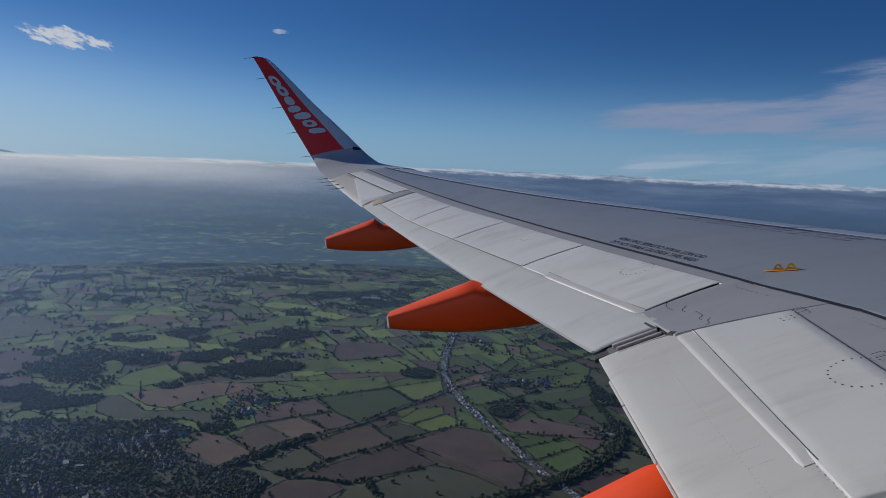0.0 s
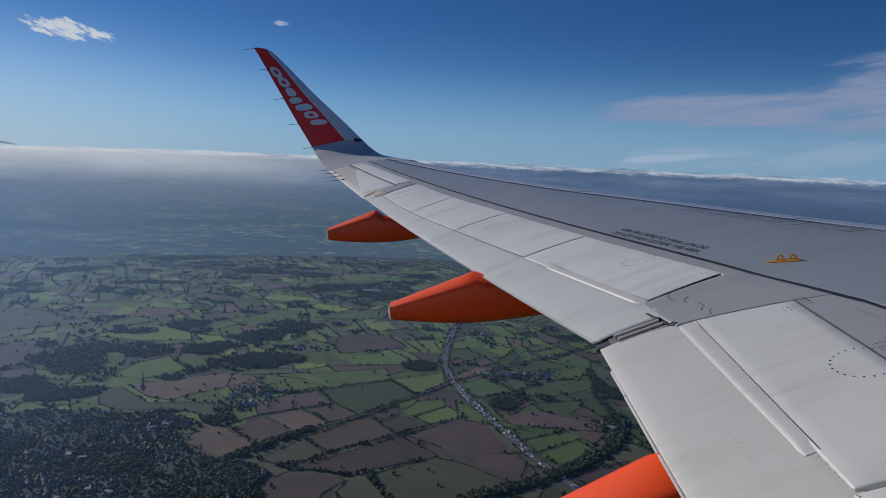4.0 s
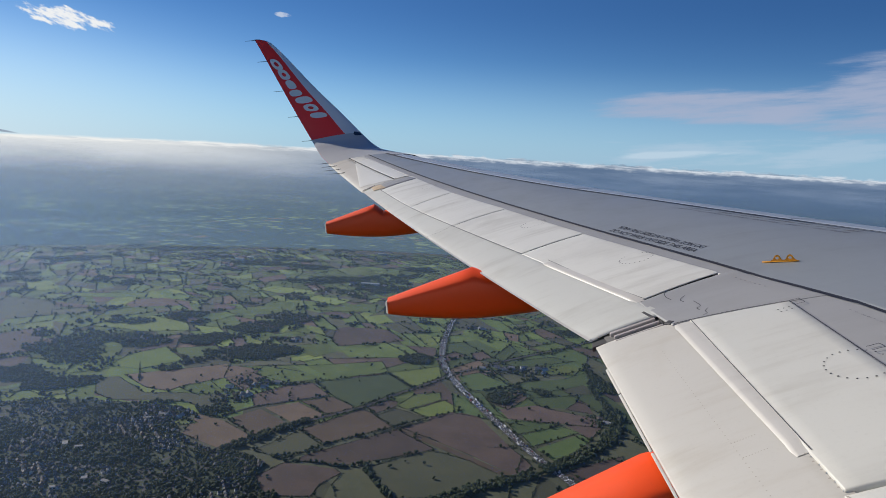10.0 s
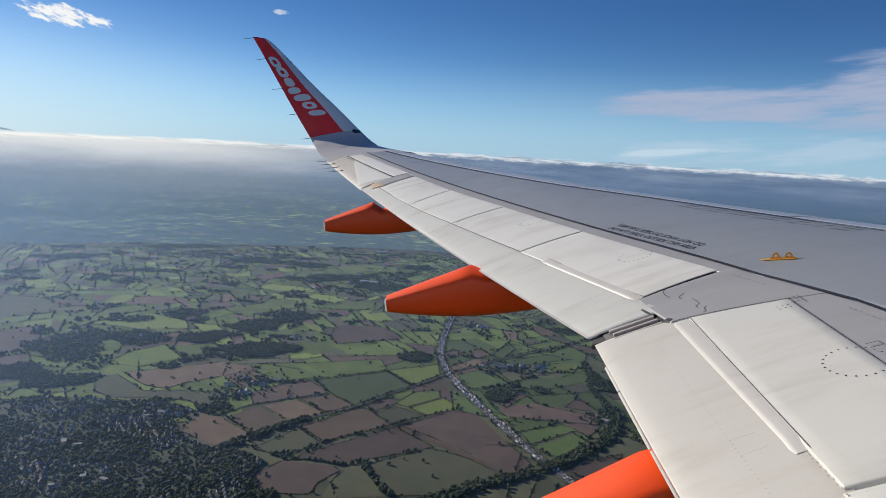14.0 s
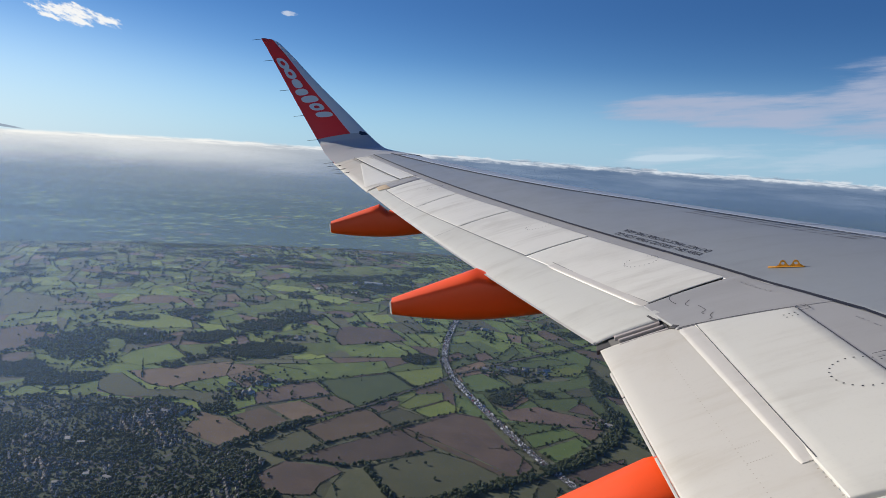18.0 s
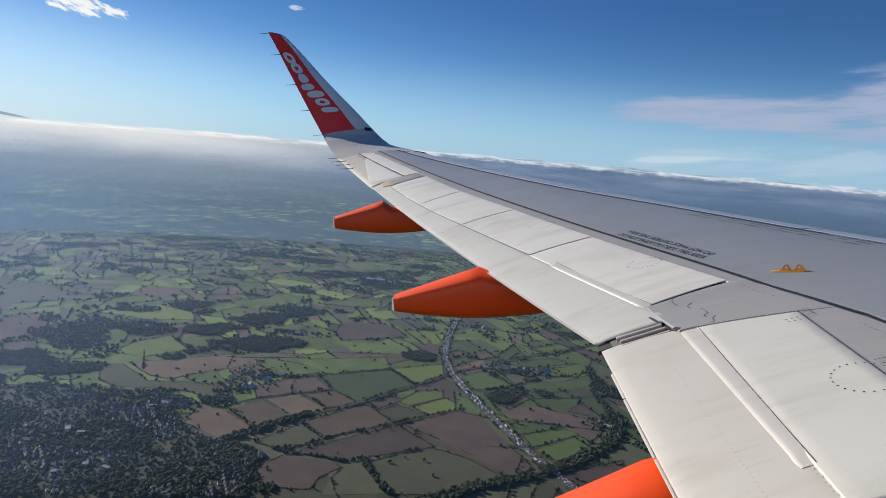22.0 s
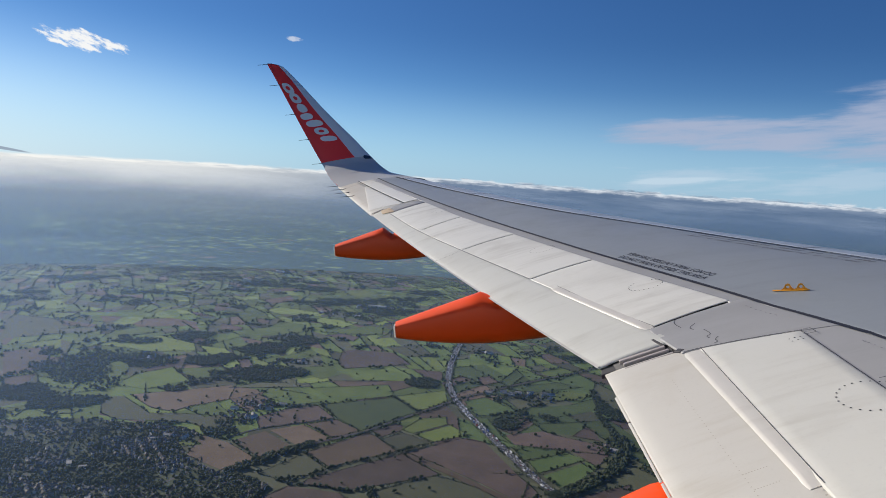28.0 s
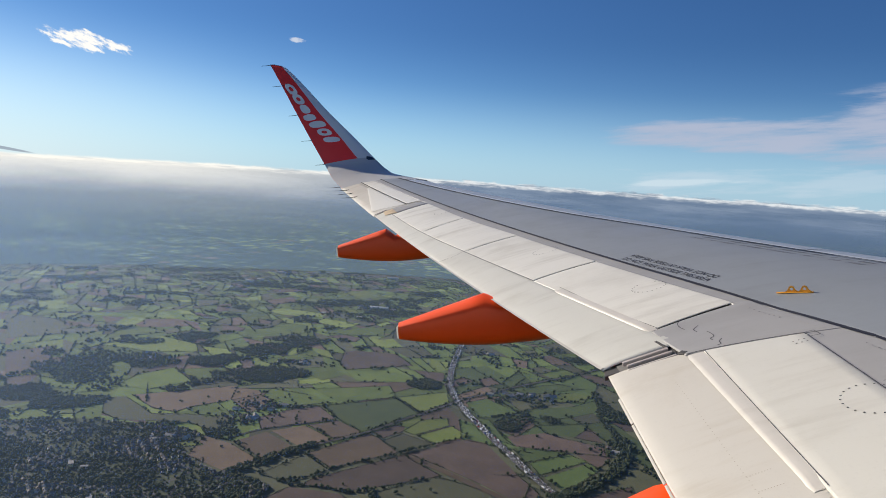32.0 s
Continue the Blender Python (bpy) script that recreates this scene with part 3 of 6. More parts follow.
# spoilers outboard of the kink
OUT_HINGE = [(6.707, -4.871), (8.367, -5.485), (9.975, -6.071), (11.51, -6.672), (13.06, -7.205)]
OUT_BACK = [(6.612, -5.446), (8.309, -6.065), (9.921, -6.680), (11.39, -7.235), (12.98, -7.772)]
for k in range(4):
    g = 0.010
    fi, fo, bo, bi = OUT_HINGE[k], OUT_HINGE[k + 1], OUT_BACK[k + 1], OUT_BACK[k]
    panel("spoiler", (fi[0] + g, fi[1]), (fo[0] - g, fo[1]), (bo[0] - g, bo[1]), (bi[0] + g, bi[1]), 0.0015, MAT["panel_pale_lit"], wing, "pale grey spoiler panel", 10, 8, 0.0045, 0.001)

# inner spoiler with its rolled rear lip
spoiler_in = panel("inner_spoiler", (4.16, -4.838), (5.94, -4.757), (6.07, -5.285), (4.23, -5.362), 0.009, MAT["panel_pale_dim"], wing, "large pale grey inner spoiler panel")
panel("root_panel", (1.3, -4.845), (4.14, -4.838), (4.21, -5.375), (1.3, -5.39), 0.006, MAT["panel_pale_dim"], wing, "pale grey panel by the wing root")


def lip(name, a, b, wide, high, label):
    """A rounded bead along a panel's rear edge, from a to b, both (s, y)."""
    rows = []
    n = 16
    for i in range(n + 1):
        t = i / n
        s, y = a[0] + (b[0] - a[0]) * t, a[1] + (b[1] - a[1]) * t
        w = wide * (1.0 - 0.35 * t) if name == "spoiler_lip" else wide
        rows.append([skin(s, y + w * (0.5 - k / 7), (0.0075 if 0 < i < n else 0.0) + (high if 0 < i < n else 0.0) * math.sin(math.pi * min(1, k / 5.0) * 0.5) - (0.009 if k == 7 else 0)) for k in range(8)])
    bm = grid_mesh(rows)
    bmesh.ops.recalc_face_normals(bm, faces=bm.faces)
    return part(name, bm, MAT["lip_white"], wing, label)


lip("spoiler_lip", (6.085, -5.336), (4.505, -5.370), 0.098, 0.004, "white rounded rear lip of the inner spoiler")
lip("outer_lip", (6.61, -5.444), (7.90, -5.908), 0.062, 0.002, "white rubbing strip on the spoiler's rear edge")

# grey fixed panel between the two groups of spoilers
panel("fixed_panel", (5.905, -4.556), (6.69, -4.772), (6.60, -5.45), (6.095, -5.385), 0.0035, MAT["panel_grey"], wing, "grey fixed panel with scuffed edges", 10, 10, 0.012, 0.001)

# flaps
panel("inner_flap", (1.3, -5.33), (6.14, -5.33), (6.226, -5.824), (1.3, -5.855), -0.003, MAT["flap_light"], wing, "pale inner flap with stained rivet rows", 16, 8, 0.010, 0.003)
panel("outer_flap", (6.325, -5.345), (13.36, -7.86), (13.36, -8.10), (6.353, -5.832), -0.0005, MAT["flap_pale"], wing, "pale outer flap with a bare trailing edge", 24, 8, 0.010, 0.003)
panel("fixed_trailing_panel", (13.07, -7.215), (13.36, -7.33), (13.37, -7.90), (12.99, -7.775), 0.004, MAT["panel_grey"], wing, "grey fixed panel outboard of the spoilers", 4, 5)
panel("aileron", (13.40, -7.585), (16.47, -8.728), (16.72, -9.19), (13.40, -8.115), 0.0, MAT["flap_light"], wing, "pale grey aileron", 12, 5)
panel("aileron_shroud", (13.37, -7.335), (16.3, -8.385), (16.46, -8.715), (13.39, -7.572), 0.004, MAT["panel_pale_lit"], wing, "pale panel ahead of the aileron", 12, 4)
panel("tan_patch", (12.98, -7.70), (13.32, -7.80), (13.33, -7.95), (13.08, -7.90), 0.012, MAT["patch_tan"], wing, "tan sealant patch", 3, 3, 0.004, 0.001)

panel("repainted_patch", (13.42, -7.60), (15.78, -8.475), (15.70, -8.50), (13.69, -8.185), 0.004, MAT["fresh_white"], wing, "brighter repainted area of the aileron", 8, 6, 0.003, 0.001)
panel("repainted_patch", (13.39, -7.35), (15.92, -8.26), (15.84, -8.475), (13.41, -7.565), 0.008, MAT["fresh_white"], wing, "brighter repainted area ahead of the aileron", 8, 6, 0.003, 0.001)

# dark joint behind the slats
bm = bmesh.new()
for k in range(8):
    a, b = 2.3 + 14.2 * k / 8, 2.3 + 14.2 * (k + 1) / 8
    strip(bm, [(a + (b - a) * j / 4, slat_y(a + (b - a) * j / 4) - 0.010) for j in range(5)], 0.015 + 0.005 * k, 0.004)
part("slat_joint", bm, MAT["line_black"], wing, "dark joint behind the slats")

# bright bare trailing edge
bm = bmesh.new()
strip(bm, [(6.36, -5.838), (9.8, -6.955), (13.35, -8.092)], 0.018, 0.004)
part("trailing_edge", bm, MAT["lip_white"], wing, "bright bare metal trailing edge")


# flap track gap at the kink
def bar(name, s0, y0, s1, y1, wide, high, lift, mat, label=""):
    bm = bmesh.new()
    d = Vector((s1 - s0, y1 - y0)).normalized()
    n = Vector((-d.y, d.x)) * wide / 2
    v = []
    for s, y in ((s0, y0), (s1, y1)):
        for k in (1, -1):
            for h in (0, -high):
                v.append(bm.verts.new(skin(s + n.x * k, y + n.y * k, lift + h)))
    for f in ((0, 1, 3, 2), (4, 6, 7, 5), (0, 4, 5, 1), (2, 3, 7, 6), (0, 2, 6, 4), (1, 5, 7, 3)):
        bm.faces.new([v[i] for i in f])
    bmesh.ops.recalc_face_normals(bm, faces=bm.faces)
    bmesh.ops.bevel(bm, geom=bm.edges[:], offset=0.003, segments=1, affect="EDGES")
    return part(name, bm, mat, wing, label, False)


bar("track_rail", 6.318, -5.715, 6.290, -5.435, 0.030, 0.05, 0.002, MAT["bare_metal"], "grimy bare metal flap rail")
bar("track_rail", 6.262, -5.700, 6.238, -5.425, 0.022, 0.05, -0.004, MAT["bare_metal"], "grimy bare metal flap rail")
bar("track_rail", 6.185, -5.710, 6.158, -5.42, 0.020, 0.05, 0.000, MAT["bare_metal"], "grimy bare metal flap rail")
bar("track_seal", 6.325, -5.83, 6.24, -5.40, 0.085, 0.03, -0.018, MAT["seal"], "dark rubber seal in the flap gap")
bar("seal_block", 6.56, -5.497, 6.31, -5.438, 0.022, 0.03, -0.001, MAT["seal"], "grimy metal stop block")
bar("seal_block", 6.165, -5.40, 6.125, -5.375, 0.040, 0.03, 0.006, MAT["seal"])

bar("trailing_edge_tab", 5.885, -5.834, 5.555, -5.836, 0.013, 0.005, -0.004, MAT["flap_light"])
bar("trailing_edge_tab", 5.545, -5.838, 4.93, -5.843, 0.013, 0.005, -0.004, MAT["flap_light"])
bar("trailing_edge_tab", 4.92, -5.842, 4.2, -5.848, 0.013, 0.005, -0.004, MAT["flap_light"])

# panel joints, scuffs, fasteners


def joint(points, wide, lift, name="panel_joint", mat="line_black"):
    bm = bmesh.new()
    strip(bm, points, wide, lift)
    return part(name, bm, MAT[mat], wing)


joint([(6.075, -5.283), (5.15, -5.318), (4.50, -5.343)], 0.0045, 0.0115, mat="print_grey")
joint([(7.93, -5.876), (7.21, -5.632), (6.62, -5.408)], 0.004, 0.0045, mat="print_grey")
joint([(12.98, -7.774), (11.39, -7.237), (9.921, -6.682), (8.309, -6.067)], 0.010, 0.0022, mat="stencil_faint")
joint([(9.924, -6.992), (9.885, -6.829), (9.93, -6.69)], 0.005, 0.0015, mat="stencil_faint")
joint([(5.950, -4.755), (6.082, -5.29), (6.095, -5.38)], 0.006, 0.006)
joint([(5.94, -4.756), (5.143, -4.793), (4.16, -4.837)], 0.0045, 0.0105)
joint([(4.15, -4.837), (3.3, -4.84), (2.4, -4.842)], 0.0045, 0.0105)
joint([(13.37, -7.30), (13.40, -7.58)], 0.02, 0.012)
joint([(13.385, -7.575), (16.47, -8.722)], 0.022, 0.010)
joint([(13.38, -7.90), (13.385, -8.105)], 0.03, 0.010)
for s in (5.2, 7.9, 10.6, 13.3):
    joint([(s, slat_y(s)), (s, y_lead(s) - 0.02)], 0.006, 0.004, mat="print_grey")
for points in (
    [(6.636, -5.247), (6.599, -5.281), (6.541, -5.287), (6.48, -5.272)],
    [(6.484, -5.183), (6.444, -5.225), (6.39, -5.22)],
    [(6.357, -5.17), (6.255, -5.161), (6.225, -5.192), (6.187, -5.188)],
    [(6.178, -5.139), (6.147, -5.167), (6.106, -5.171), (6.094, -5.196)],
):
    joint(points, 0.0045, 0.0048, "scuff_mark")
bm = bmesh.new()
for cs, cy, r, lift in ((5.02, -4.88, 0.13, 0.0105), (7.40, -5.26, 0.13, 0.0035), (9.10, -5.86, 0.125, 0.0035), (12.2, -6.98, 0.11, 0.0035)):
    for k in range(22):
        a = k * math.tau / 22
        if math.cos(a) > 0.86 and cs > 6:
            continue
        dot(bm, cs + r * (1.15 if cs < 6 else 0.75) * math.cos(a), cy + r * math.sin(a), 0.0050, lift)
for k in range(3):
    for j in range(2):
        dot(bm, 5.85 - 0.04 * j, -4.80 - 0.03 * k, 0.005, 0.0105)
dot(bm, 9.35, -6.655, 0.010, -0.001)
dot(bm, 9.30, -6.63, 0.010, -0.001)
tagged(part("fastener", bm, MAT["line_black"], wing, "dark fastener heads"), kind="stuff")
bm = bmesh.new()
for k in range(74):
    dot(bm, 5.80 - 0.033 * k, -5.532 - 0.00082 * k, 0.0030, -0.0024)
for k in range(9):
    dot(bm, 4.62 - 0.0 * k, -5.46 - 0.012 * k, 0.0030, -0.0024)
    dot(bm, 4.74, -5.46 - 0.012 * k, 0.0030, -0.0024)
for k in range(14):
    dot(bm, 6.68 - 0.055 * k, -4.86 + 0.017 * k, 0.004, 0.0048)
for k in range(9):
    dot(bm, 4.49 - 0.06 * k, -5.37 - 0.0008 * k, 0.005, 0.0105)
tagged(part("rivet", bm, MAT["rivet_tan"], wing, "small grey rivets in rows"), kind="stuff")

# small cut-outs on the hinge line of the inner spoiler
for s, w in ((5.897, 0.038), (5.126, 0.024)):
    joint([(s + w, -4.765), (s + w, -4.735), (s + w, -4.705)], 0.005, 0.0125, "hinge_cutout")
    joint([(s + w, -4.706), (s, -4.704), (s - w, -4.705)], 0.005, 0.0125, "hinge_cutout")
    joint([(s - w, -4.705), (s - w, -4.735), (s - w, -4.765)], 0.005, 0.0125, "hinge_cutout")


def words(text, s, y, ds, dy, size, parent, mat):
    """Painted words on the skin that read in the direction (ds, dy)."""
    cu = bpy.data.curves.new("words", "FONT")
    cu.body, cu.size, cu.align_x, cu.offset = text, size, "LEFT", 0.0002
    tmp = bpy.data.objects.new("words", cu)
    me = bpy.data.meshes.new_from_object(tmp)
    d = Vector((ds, dy)).normalized()
    # x on the wing runs against s, so the reading direction is mirrored back here
    up = Vector((d.y, -d.x))
    for v in me.vertices:
        q = Vector((s, y)) + d * v.co.x * 0.9 + up * v.co.y * 1.15
        v.co = skin(q.x, q.y, 0.0012)
    bpy.data.objects.remove(tmp)
    me.materials.append(mat)
    ob = new("walkway_notice", me)
    ob.parent = parent
    return ob


ob = words("DO NOT WALK OUTSIDE THIS AREA", 8.27, -5.280, -1.12, 0.445, 0.0745, wing, MAT["line_black"])
ob["label"] = "dark painted walkway warning"
ob = words("DO NOT WALK OUTSIDE THIS AREA", 7.293, -4.742, 1.12, -0.43, 0.0745, wing, MAT["line_black"])
ob["label"] = "dark painted walkway warning, the other way up"

bm = bmesh.new()
random.seed(11)
s = 8.75
while s > 7.15:
    w = random.uniform(0.018, 0.034)
    for k in range(2):
        y = slat_y(s) - 0.13 - 0.10 * k
        strip(bm, [(s, y), (s - w * 0.7, y + 0.045)], random.uniform(0.009, 0.016), 0.001)
    s -= w + (0.055 if random.random() < 0.2 else 0.012)
tagged(part("stencil_bar", bm, MAT["stencil_faint"], wing, "faint unreadable stencilled lines"), kind="stuff")

# small stencil dashes along the walkway
bm = bmesh.new()
for s0 in (6.55, 5.62):
    for k in range(7):
        y = line_y(BLACK, s0 - 0.045 * k) - 0.10
        strip(bm, [(s0 - 0.045 * k, y), (s0 - 0.045 * k - 0.012, y + 0.006)], 0.006, 0.0065)
tagged(part("stencil_dash", bm, MAT["stencil_faint"], wing, "small faint stencilled dashes"), kind="stuff")


# yellow rope hook standing on the skin
def build_hook():
    base = new("wing_hook")
    base.parent = wing
    base["label"] = "yellow-orange two-eyed rope bracket"
    run = Vector((-0.49, 0.87))

    def at(d, side, z):
        """A point d metres along the bracket, to its side, z above the skin."""
        q = Vector((6.663, -4.474)) + run * d + Vector((-run.y, run.x)) * side
        return (-q.x, q.y, height(6.663 + run.x * d, -4.474 + run.y * d) + z)

    rows = []
    for i in range(13):
        d = -0.118 + 0.226 * i / 12
        w = 0.018 * (0.5 if i in (0, 12) else 1)
        rows.append([at(d, -w, 0.0), at(d, -w * 0.9, 0.005), at(d, w * 0.9, 0.005), at(d, w, 0.0)])
    link_mesh("foot_plate", grid_mesh(rows), MAT["hook_yellow"], base)
    for dc in (-0.024, 0.055):
        bm = bmesh.new()
        outer = [(-0.046, 0.004), (-0.026, 0.018), (-0.013, 0.042), (0.0, 0.048), (0.013, 0.042), (0.026, 0.018), (0.046, 0.004), (0.0, 0.004)]
        inner = [(0.011 * math.cos(a), 0.024 + 0.010 * math.sin(a)) for a in [math.radians(q) for q in (200, 165, 125, 90, 55, 15, -20, -90)]]
        loops = []
        for side in (-0.006, 0.006):
            loops.append(([bm.verts.new(at(dc + a, side, b)) for a, b in outer], [bm.verts.new(at(dc + a, side, b)) for a, b in inner]))
        n = len(outer)
        for i in range(n):
            j = (i + 1) % n
            for o, q in loops:
                bm.faces.new((o[i], o[j], q[j], q[i]))
            for k in (0, 1):
                bm.faces.new((loops[0][k][i], loops[0][k][j], loops[1][k][j], loops[1][k][i]))
        bmesh.ops.recalc_face_normals(bm, faces=bm.faces)
        link_mesh("eye", bm, MAT["hook_yellow"], base, "", False)


build_hook()


# flap track fairings
def fairing(s, y_tip, z_tip_top, z_tip_low, y_top, z_top, y_keel, z_keel, y_nose, half, mat):
    """A canoe under the wing: flat sloping back, straight sides and a keel that sweeps up to a blunt tail."""
    base = new("flap_track_fairing")
    base.parent = wing
    base["label"] = "glossy orange flap track fairing"
    n = 22
    rows, tops = [], []
    for i in range(n + 1):
        t = i / n
        y = y_tip + (y_nose - y_tip) * t
        k = (y - y_tip) / (y_top - y_tip)
        top = z_tip_top + (z_top - z_tip_top) * k if k < 1 else z_top - (k - 1) * 0.06
        top = min(top, height(s, y) - 0.07) if y > y_top - 0.1 else top
        q = min(1.0, (y - y_tip) / (y_keel - y_tip))
        low = z_tip_low + (z_keel - z_tip_low) * (1 - (1 - q) ** 1.7)
        if y > y_keel:
            low = z_keel + 0.22 * ((y - y_keel) / (y_nose - y_keel)) ** 2
        w = half * (0.42 + 0.58 * min(1.0, (y - y_tip) / (y_top - y_tip)) ** 0.8)
        if y > y_keel:
            w *= max(0.12, 1 - ((y - y_keel) / (y_nose - y_keel)) ** 2.2)
        b = 0.16 * (top - low)
        ring = [(-w * 0.25, top + 0.012), (w * 0.25, top + 0.012), (w * 0.86, top - b * 0.7), (w * 0.97, top - b * 1.1), (w, top - b * 1.6), (w * 0.98, low + b * 1.6), (w * 0.8, low + b * 0.6), (w * 0.35, low), (-w * 0.35, low), (-w * 0.8, low + b * 0.6), (-w * 0.98, low + b * 1.6), (-w, top - b * 1.6), (-w * 0.97, top - b * 1.1), (-w * 0.86, top - b * 0.7)]
        rows.append([(-s + a, y, z) for a, z in ring])
    bm = grid_mesh(rows, True)
    for end in (bm.verts[:14], bm.verts[-14:]):
        bm.faces.new(end)
    bmesh.ops.recalc_face_normals(bm, faces=bm.faces)
    ob = link_mesh("shell", bm, mat, base)
    ob.modifiers.new("edge", "EDGE_SPLIT").split_angle = radians(38)
    bm = bmesh.new()
    zc, w = (z_tip_top + z_tip_low) / 2, half * 0.42
    cap = [(-w * 0.9, z_tip_low + 0.008), (w * 0.9, z_tip_low + 0.008), (w * 0.9, z_tip_top - 0.01), (-w * 0.9, z_tip_top - 0.01)]
    a = [bm.verts.new((-s + x, y_tip - 0.004, z)) for x, z in cap]
    b = [bm.verts.new((-s + x * 0.7, y_tip - 0.020, zc + (z - zc) * 0.8)) for x, z in cap]
    for i in range(4):
        bm.faces.new((a[i], a[(i + 1) % 4], b[(i + 1) % 4], b[i]))
    bm.faces.new(b)
    link_mesh("tail_cap", bm, MAT["lip_white"], base, "worn pale tail cap", False)
    return base


fairing(12.00, -8.48, 1.44, 1.285, -7.62, 1.665, -7.55, 1.165, -5.9, 0.19, MAT["orange"])
fairing(8.35, -7.315, 0.735, 0.600, -6.40, 0.975, -6.45, 0.495, -4.4, 0.21, MAT["orange"])
fairing(5.00, -6.78, -0.02, -0.10, -5.80, 0.345, -5.85, -0.18, -3.9, 0.23, MAT["orange"])


# upturned tip
TIP_TRAIL = [(-16.55, -9.135, 2.56), (-17.10, -9.40, 2.80), (-17.45, -9.55, 3.00), (-17.70, -9.672, 3.19), (-17.85, -9.95, 3.75), (-18.02, -10.25, 4.375), (-18.30, -10.70, 5.32), (-18.40, -10.87, 5.655)]
TIP_LEAD = [(-16.00, -7.25, 2.48), (-16.90, -7.97, 2.74), (-17.25, -8.27, 2.935), (-17.50, -8.54, 3.22), (-17.76, -8.96, 3.72), (-18.00, -9.56, 4.41), (-18.30, -10.17, 5.17), (-18.40, -10.57, 5.63)]


def tip_point(t, c, side):
    """A point of the tip: t from the wing to the top, c from leading to trailing edge, side 1 inboard, -1 outboard."""
    a, b = along(TIP_LEAD, t), along(TIP_TRAIL, t)
    e = 0.01
    path = along(TIP_TRAIL, min(1, t + e)) - along(TIP_TRAIL, max(0, t - e))
    if t > 0.94:
        a = a.lerp(b, 0.75 * (1.0 - math.sqrt(max(0.0, 1.0 - ((t - 0.94) / 0.06) ** 2))))
    chord = b - a
    n = path.cross(chord).normalized()
    thick = chord.length * 0.055 * 2.6 * c**0.5 * (1 - c) ** 0.9 + 0.003
    return a + chord * c + n * thick * side


def tip_skin(name, t0, t1, c0, c1, side, mat, parent, label="", lift=0.0, nt=26, nc=10):
    rows = []
    for i in range(nt + 1):
        t = t0 + (t1 - t0) * i / nt
        a, b = (c0(t) if callable(c0) else c0), (c1(t) if callable(c1) else c1)
        rows.append([tip_point(t, a + (b - a) * (j / nc), side) for j in range(nc + 1)])
    bm = grid_mesh(rows)
    return part(name, bm, mat, parent, label)


sharklet = new("wingtip")
sharklet.parent = wing
sharklet["label"] = "upturned blended wingtip, red with a grey leading edge"
RED0 = 0.432


def red_edge(t):
    return 0.30 if t < 0.93 else 0.30 * max(0.0, (1.0 - t) / 0.07) ** 0.6


tip_skin("tip_blend", 0.0, RED0, 0.0, 1.0, 1, MAT["tip_grey"], sharklet, "grey painted blend", 0, 26, 16)
tip_skin("tip_leading_edge", RED0, 1.0, 0.0, red_edge, 1, MAT["tip_pale"], sharklet, "grey leading edge", 0, 26, 8)
tip_skin("tip_panel", RED0, 1.0, red_edge, 1.0, 1, MAT["red_orange"], sharklet, "red painted panel", 0, 26, 10)
tip_skin("tip_outer_side", 0.0, 1.0, 0.0, 1.0, -1, MAT["red_orange"], sharklet, "red outer side", 0, 40, 16)


def on_tip(t, c, lift=0.008):
    p = tip_point(t, c, 1)
    q = tip_point(t, c, -1)
    return p + (p - q).normalized() * lift


def brand_shape(t, c, dt, dc, hole=0.0, power=2.6):
    """A plain rounded white shape on the red panel, a ring where it has a hole."""
    bm = bmesh.new()
    n = 24
    outer, inner = [], []
    for k in range(n):
        a = k * math.tau / n
        x, y = math.cos(a), math.sin(a)
        r = (abs(x) ** power + abs(y) ** power) ** (-1 / power)
        outer.append(bm.verts.new(on_tip(t + dt * r * x, c + dc * r * y)))
        inner.append(bm.verts.new(on_tip(t + dt * hole * x, c + dc * hole * y)) if hole else None)
    mid = None if hole else bm.verts.new(on_tip(t, c))
    for i in range(n):
        j = (i + 1) % n
        bm.faces.new((outer[i], outer[j], inner[j], inner[i]) if hole else (outer[i], outer[j], mid))
    part("brand_shape", bm, MAT["white_mark"], sharklet, "plain white painted shape")


for t, c, dt, dc, hole in ((0.808, 0.70, 0.021, 0.19, 0.42), (0.770, 0.66, 0.019, 0.18, 0.38), (0.731, 0.65, 0.018, 0.15, 0), (0.694, 0.68, 0.015, 0.19, 0), (0.656, 0.60, 0.017, 0.23, 0), (0.612, 0.57, 0.020, 0.17, 0.40), (0.568, 0.53, 0.015, 0.19, 0)):
    brand_shape(t, c, dt, dc, hole)

bm = bmesh.new()
ring = [bm.verts.new(on_tip(0.432 + dt, c, 0.012)) for dt, c in ((-0.03, 0.03), (0.0, 0.02), (0.012, 0.10), (-0.012, 0.16), (-0.035, 0.16))]
bm.faces.new(ring)
part("position_light", bm, MAT["lens_glass"], sharklet, "dark glass position light", False)


# static dischargers: thin rods from the trailing edges
def rod(p, parent, length=0.26):
    bm = bmesh.new()
    rows = []
    for i, r in enumerate((0.006, 0.0055, 0.0035)):
        rows.append([(p[0] + r * math.cos(k * math.tau / 6), p[1] - length * i / 2, p[2] + r * math.sin(k * math.tau / 6)) for k in range(6)])
    bm = grid_mesh(rows, True)
    box(bm, p[0] - 0.008, p[0] + 0.008, p[1] - 0.02, p[1] + 0.09, p[2] - 0.006, p[2] + 0.010)
    part("static_discharger", bm, MAT["rod_dark"], parent, "thin dark discharge rod", False)


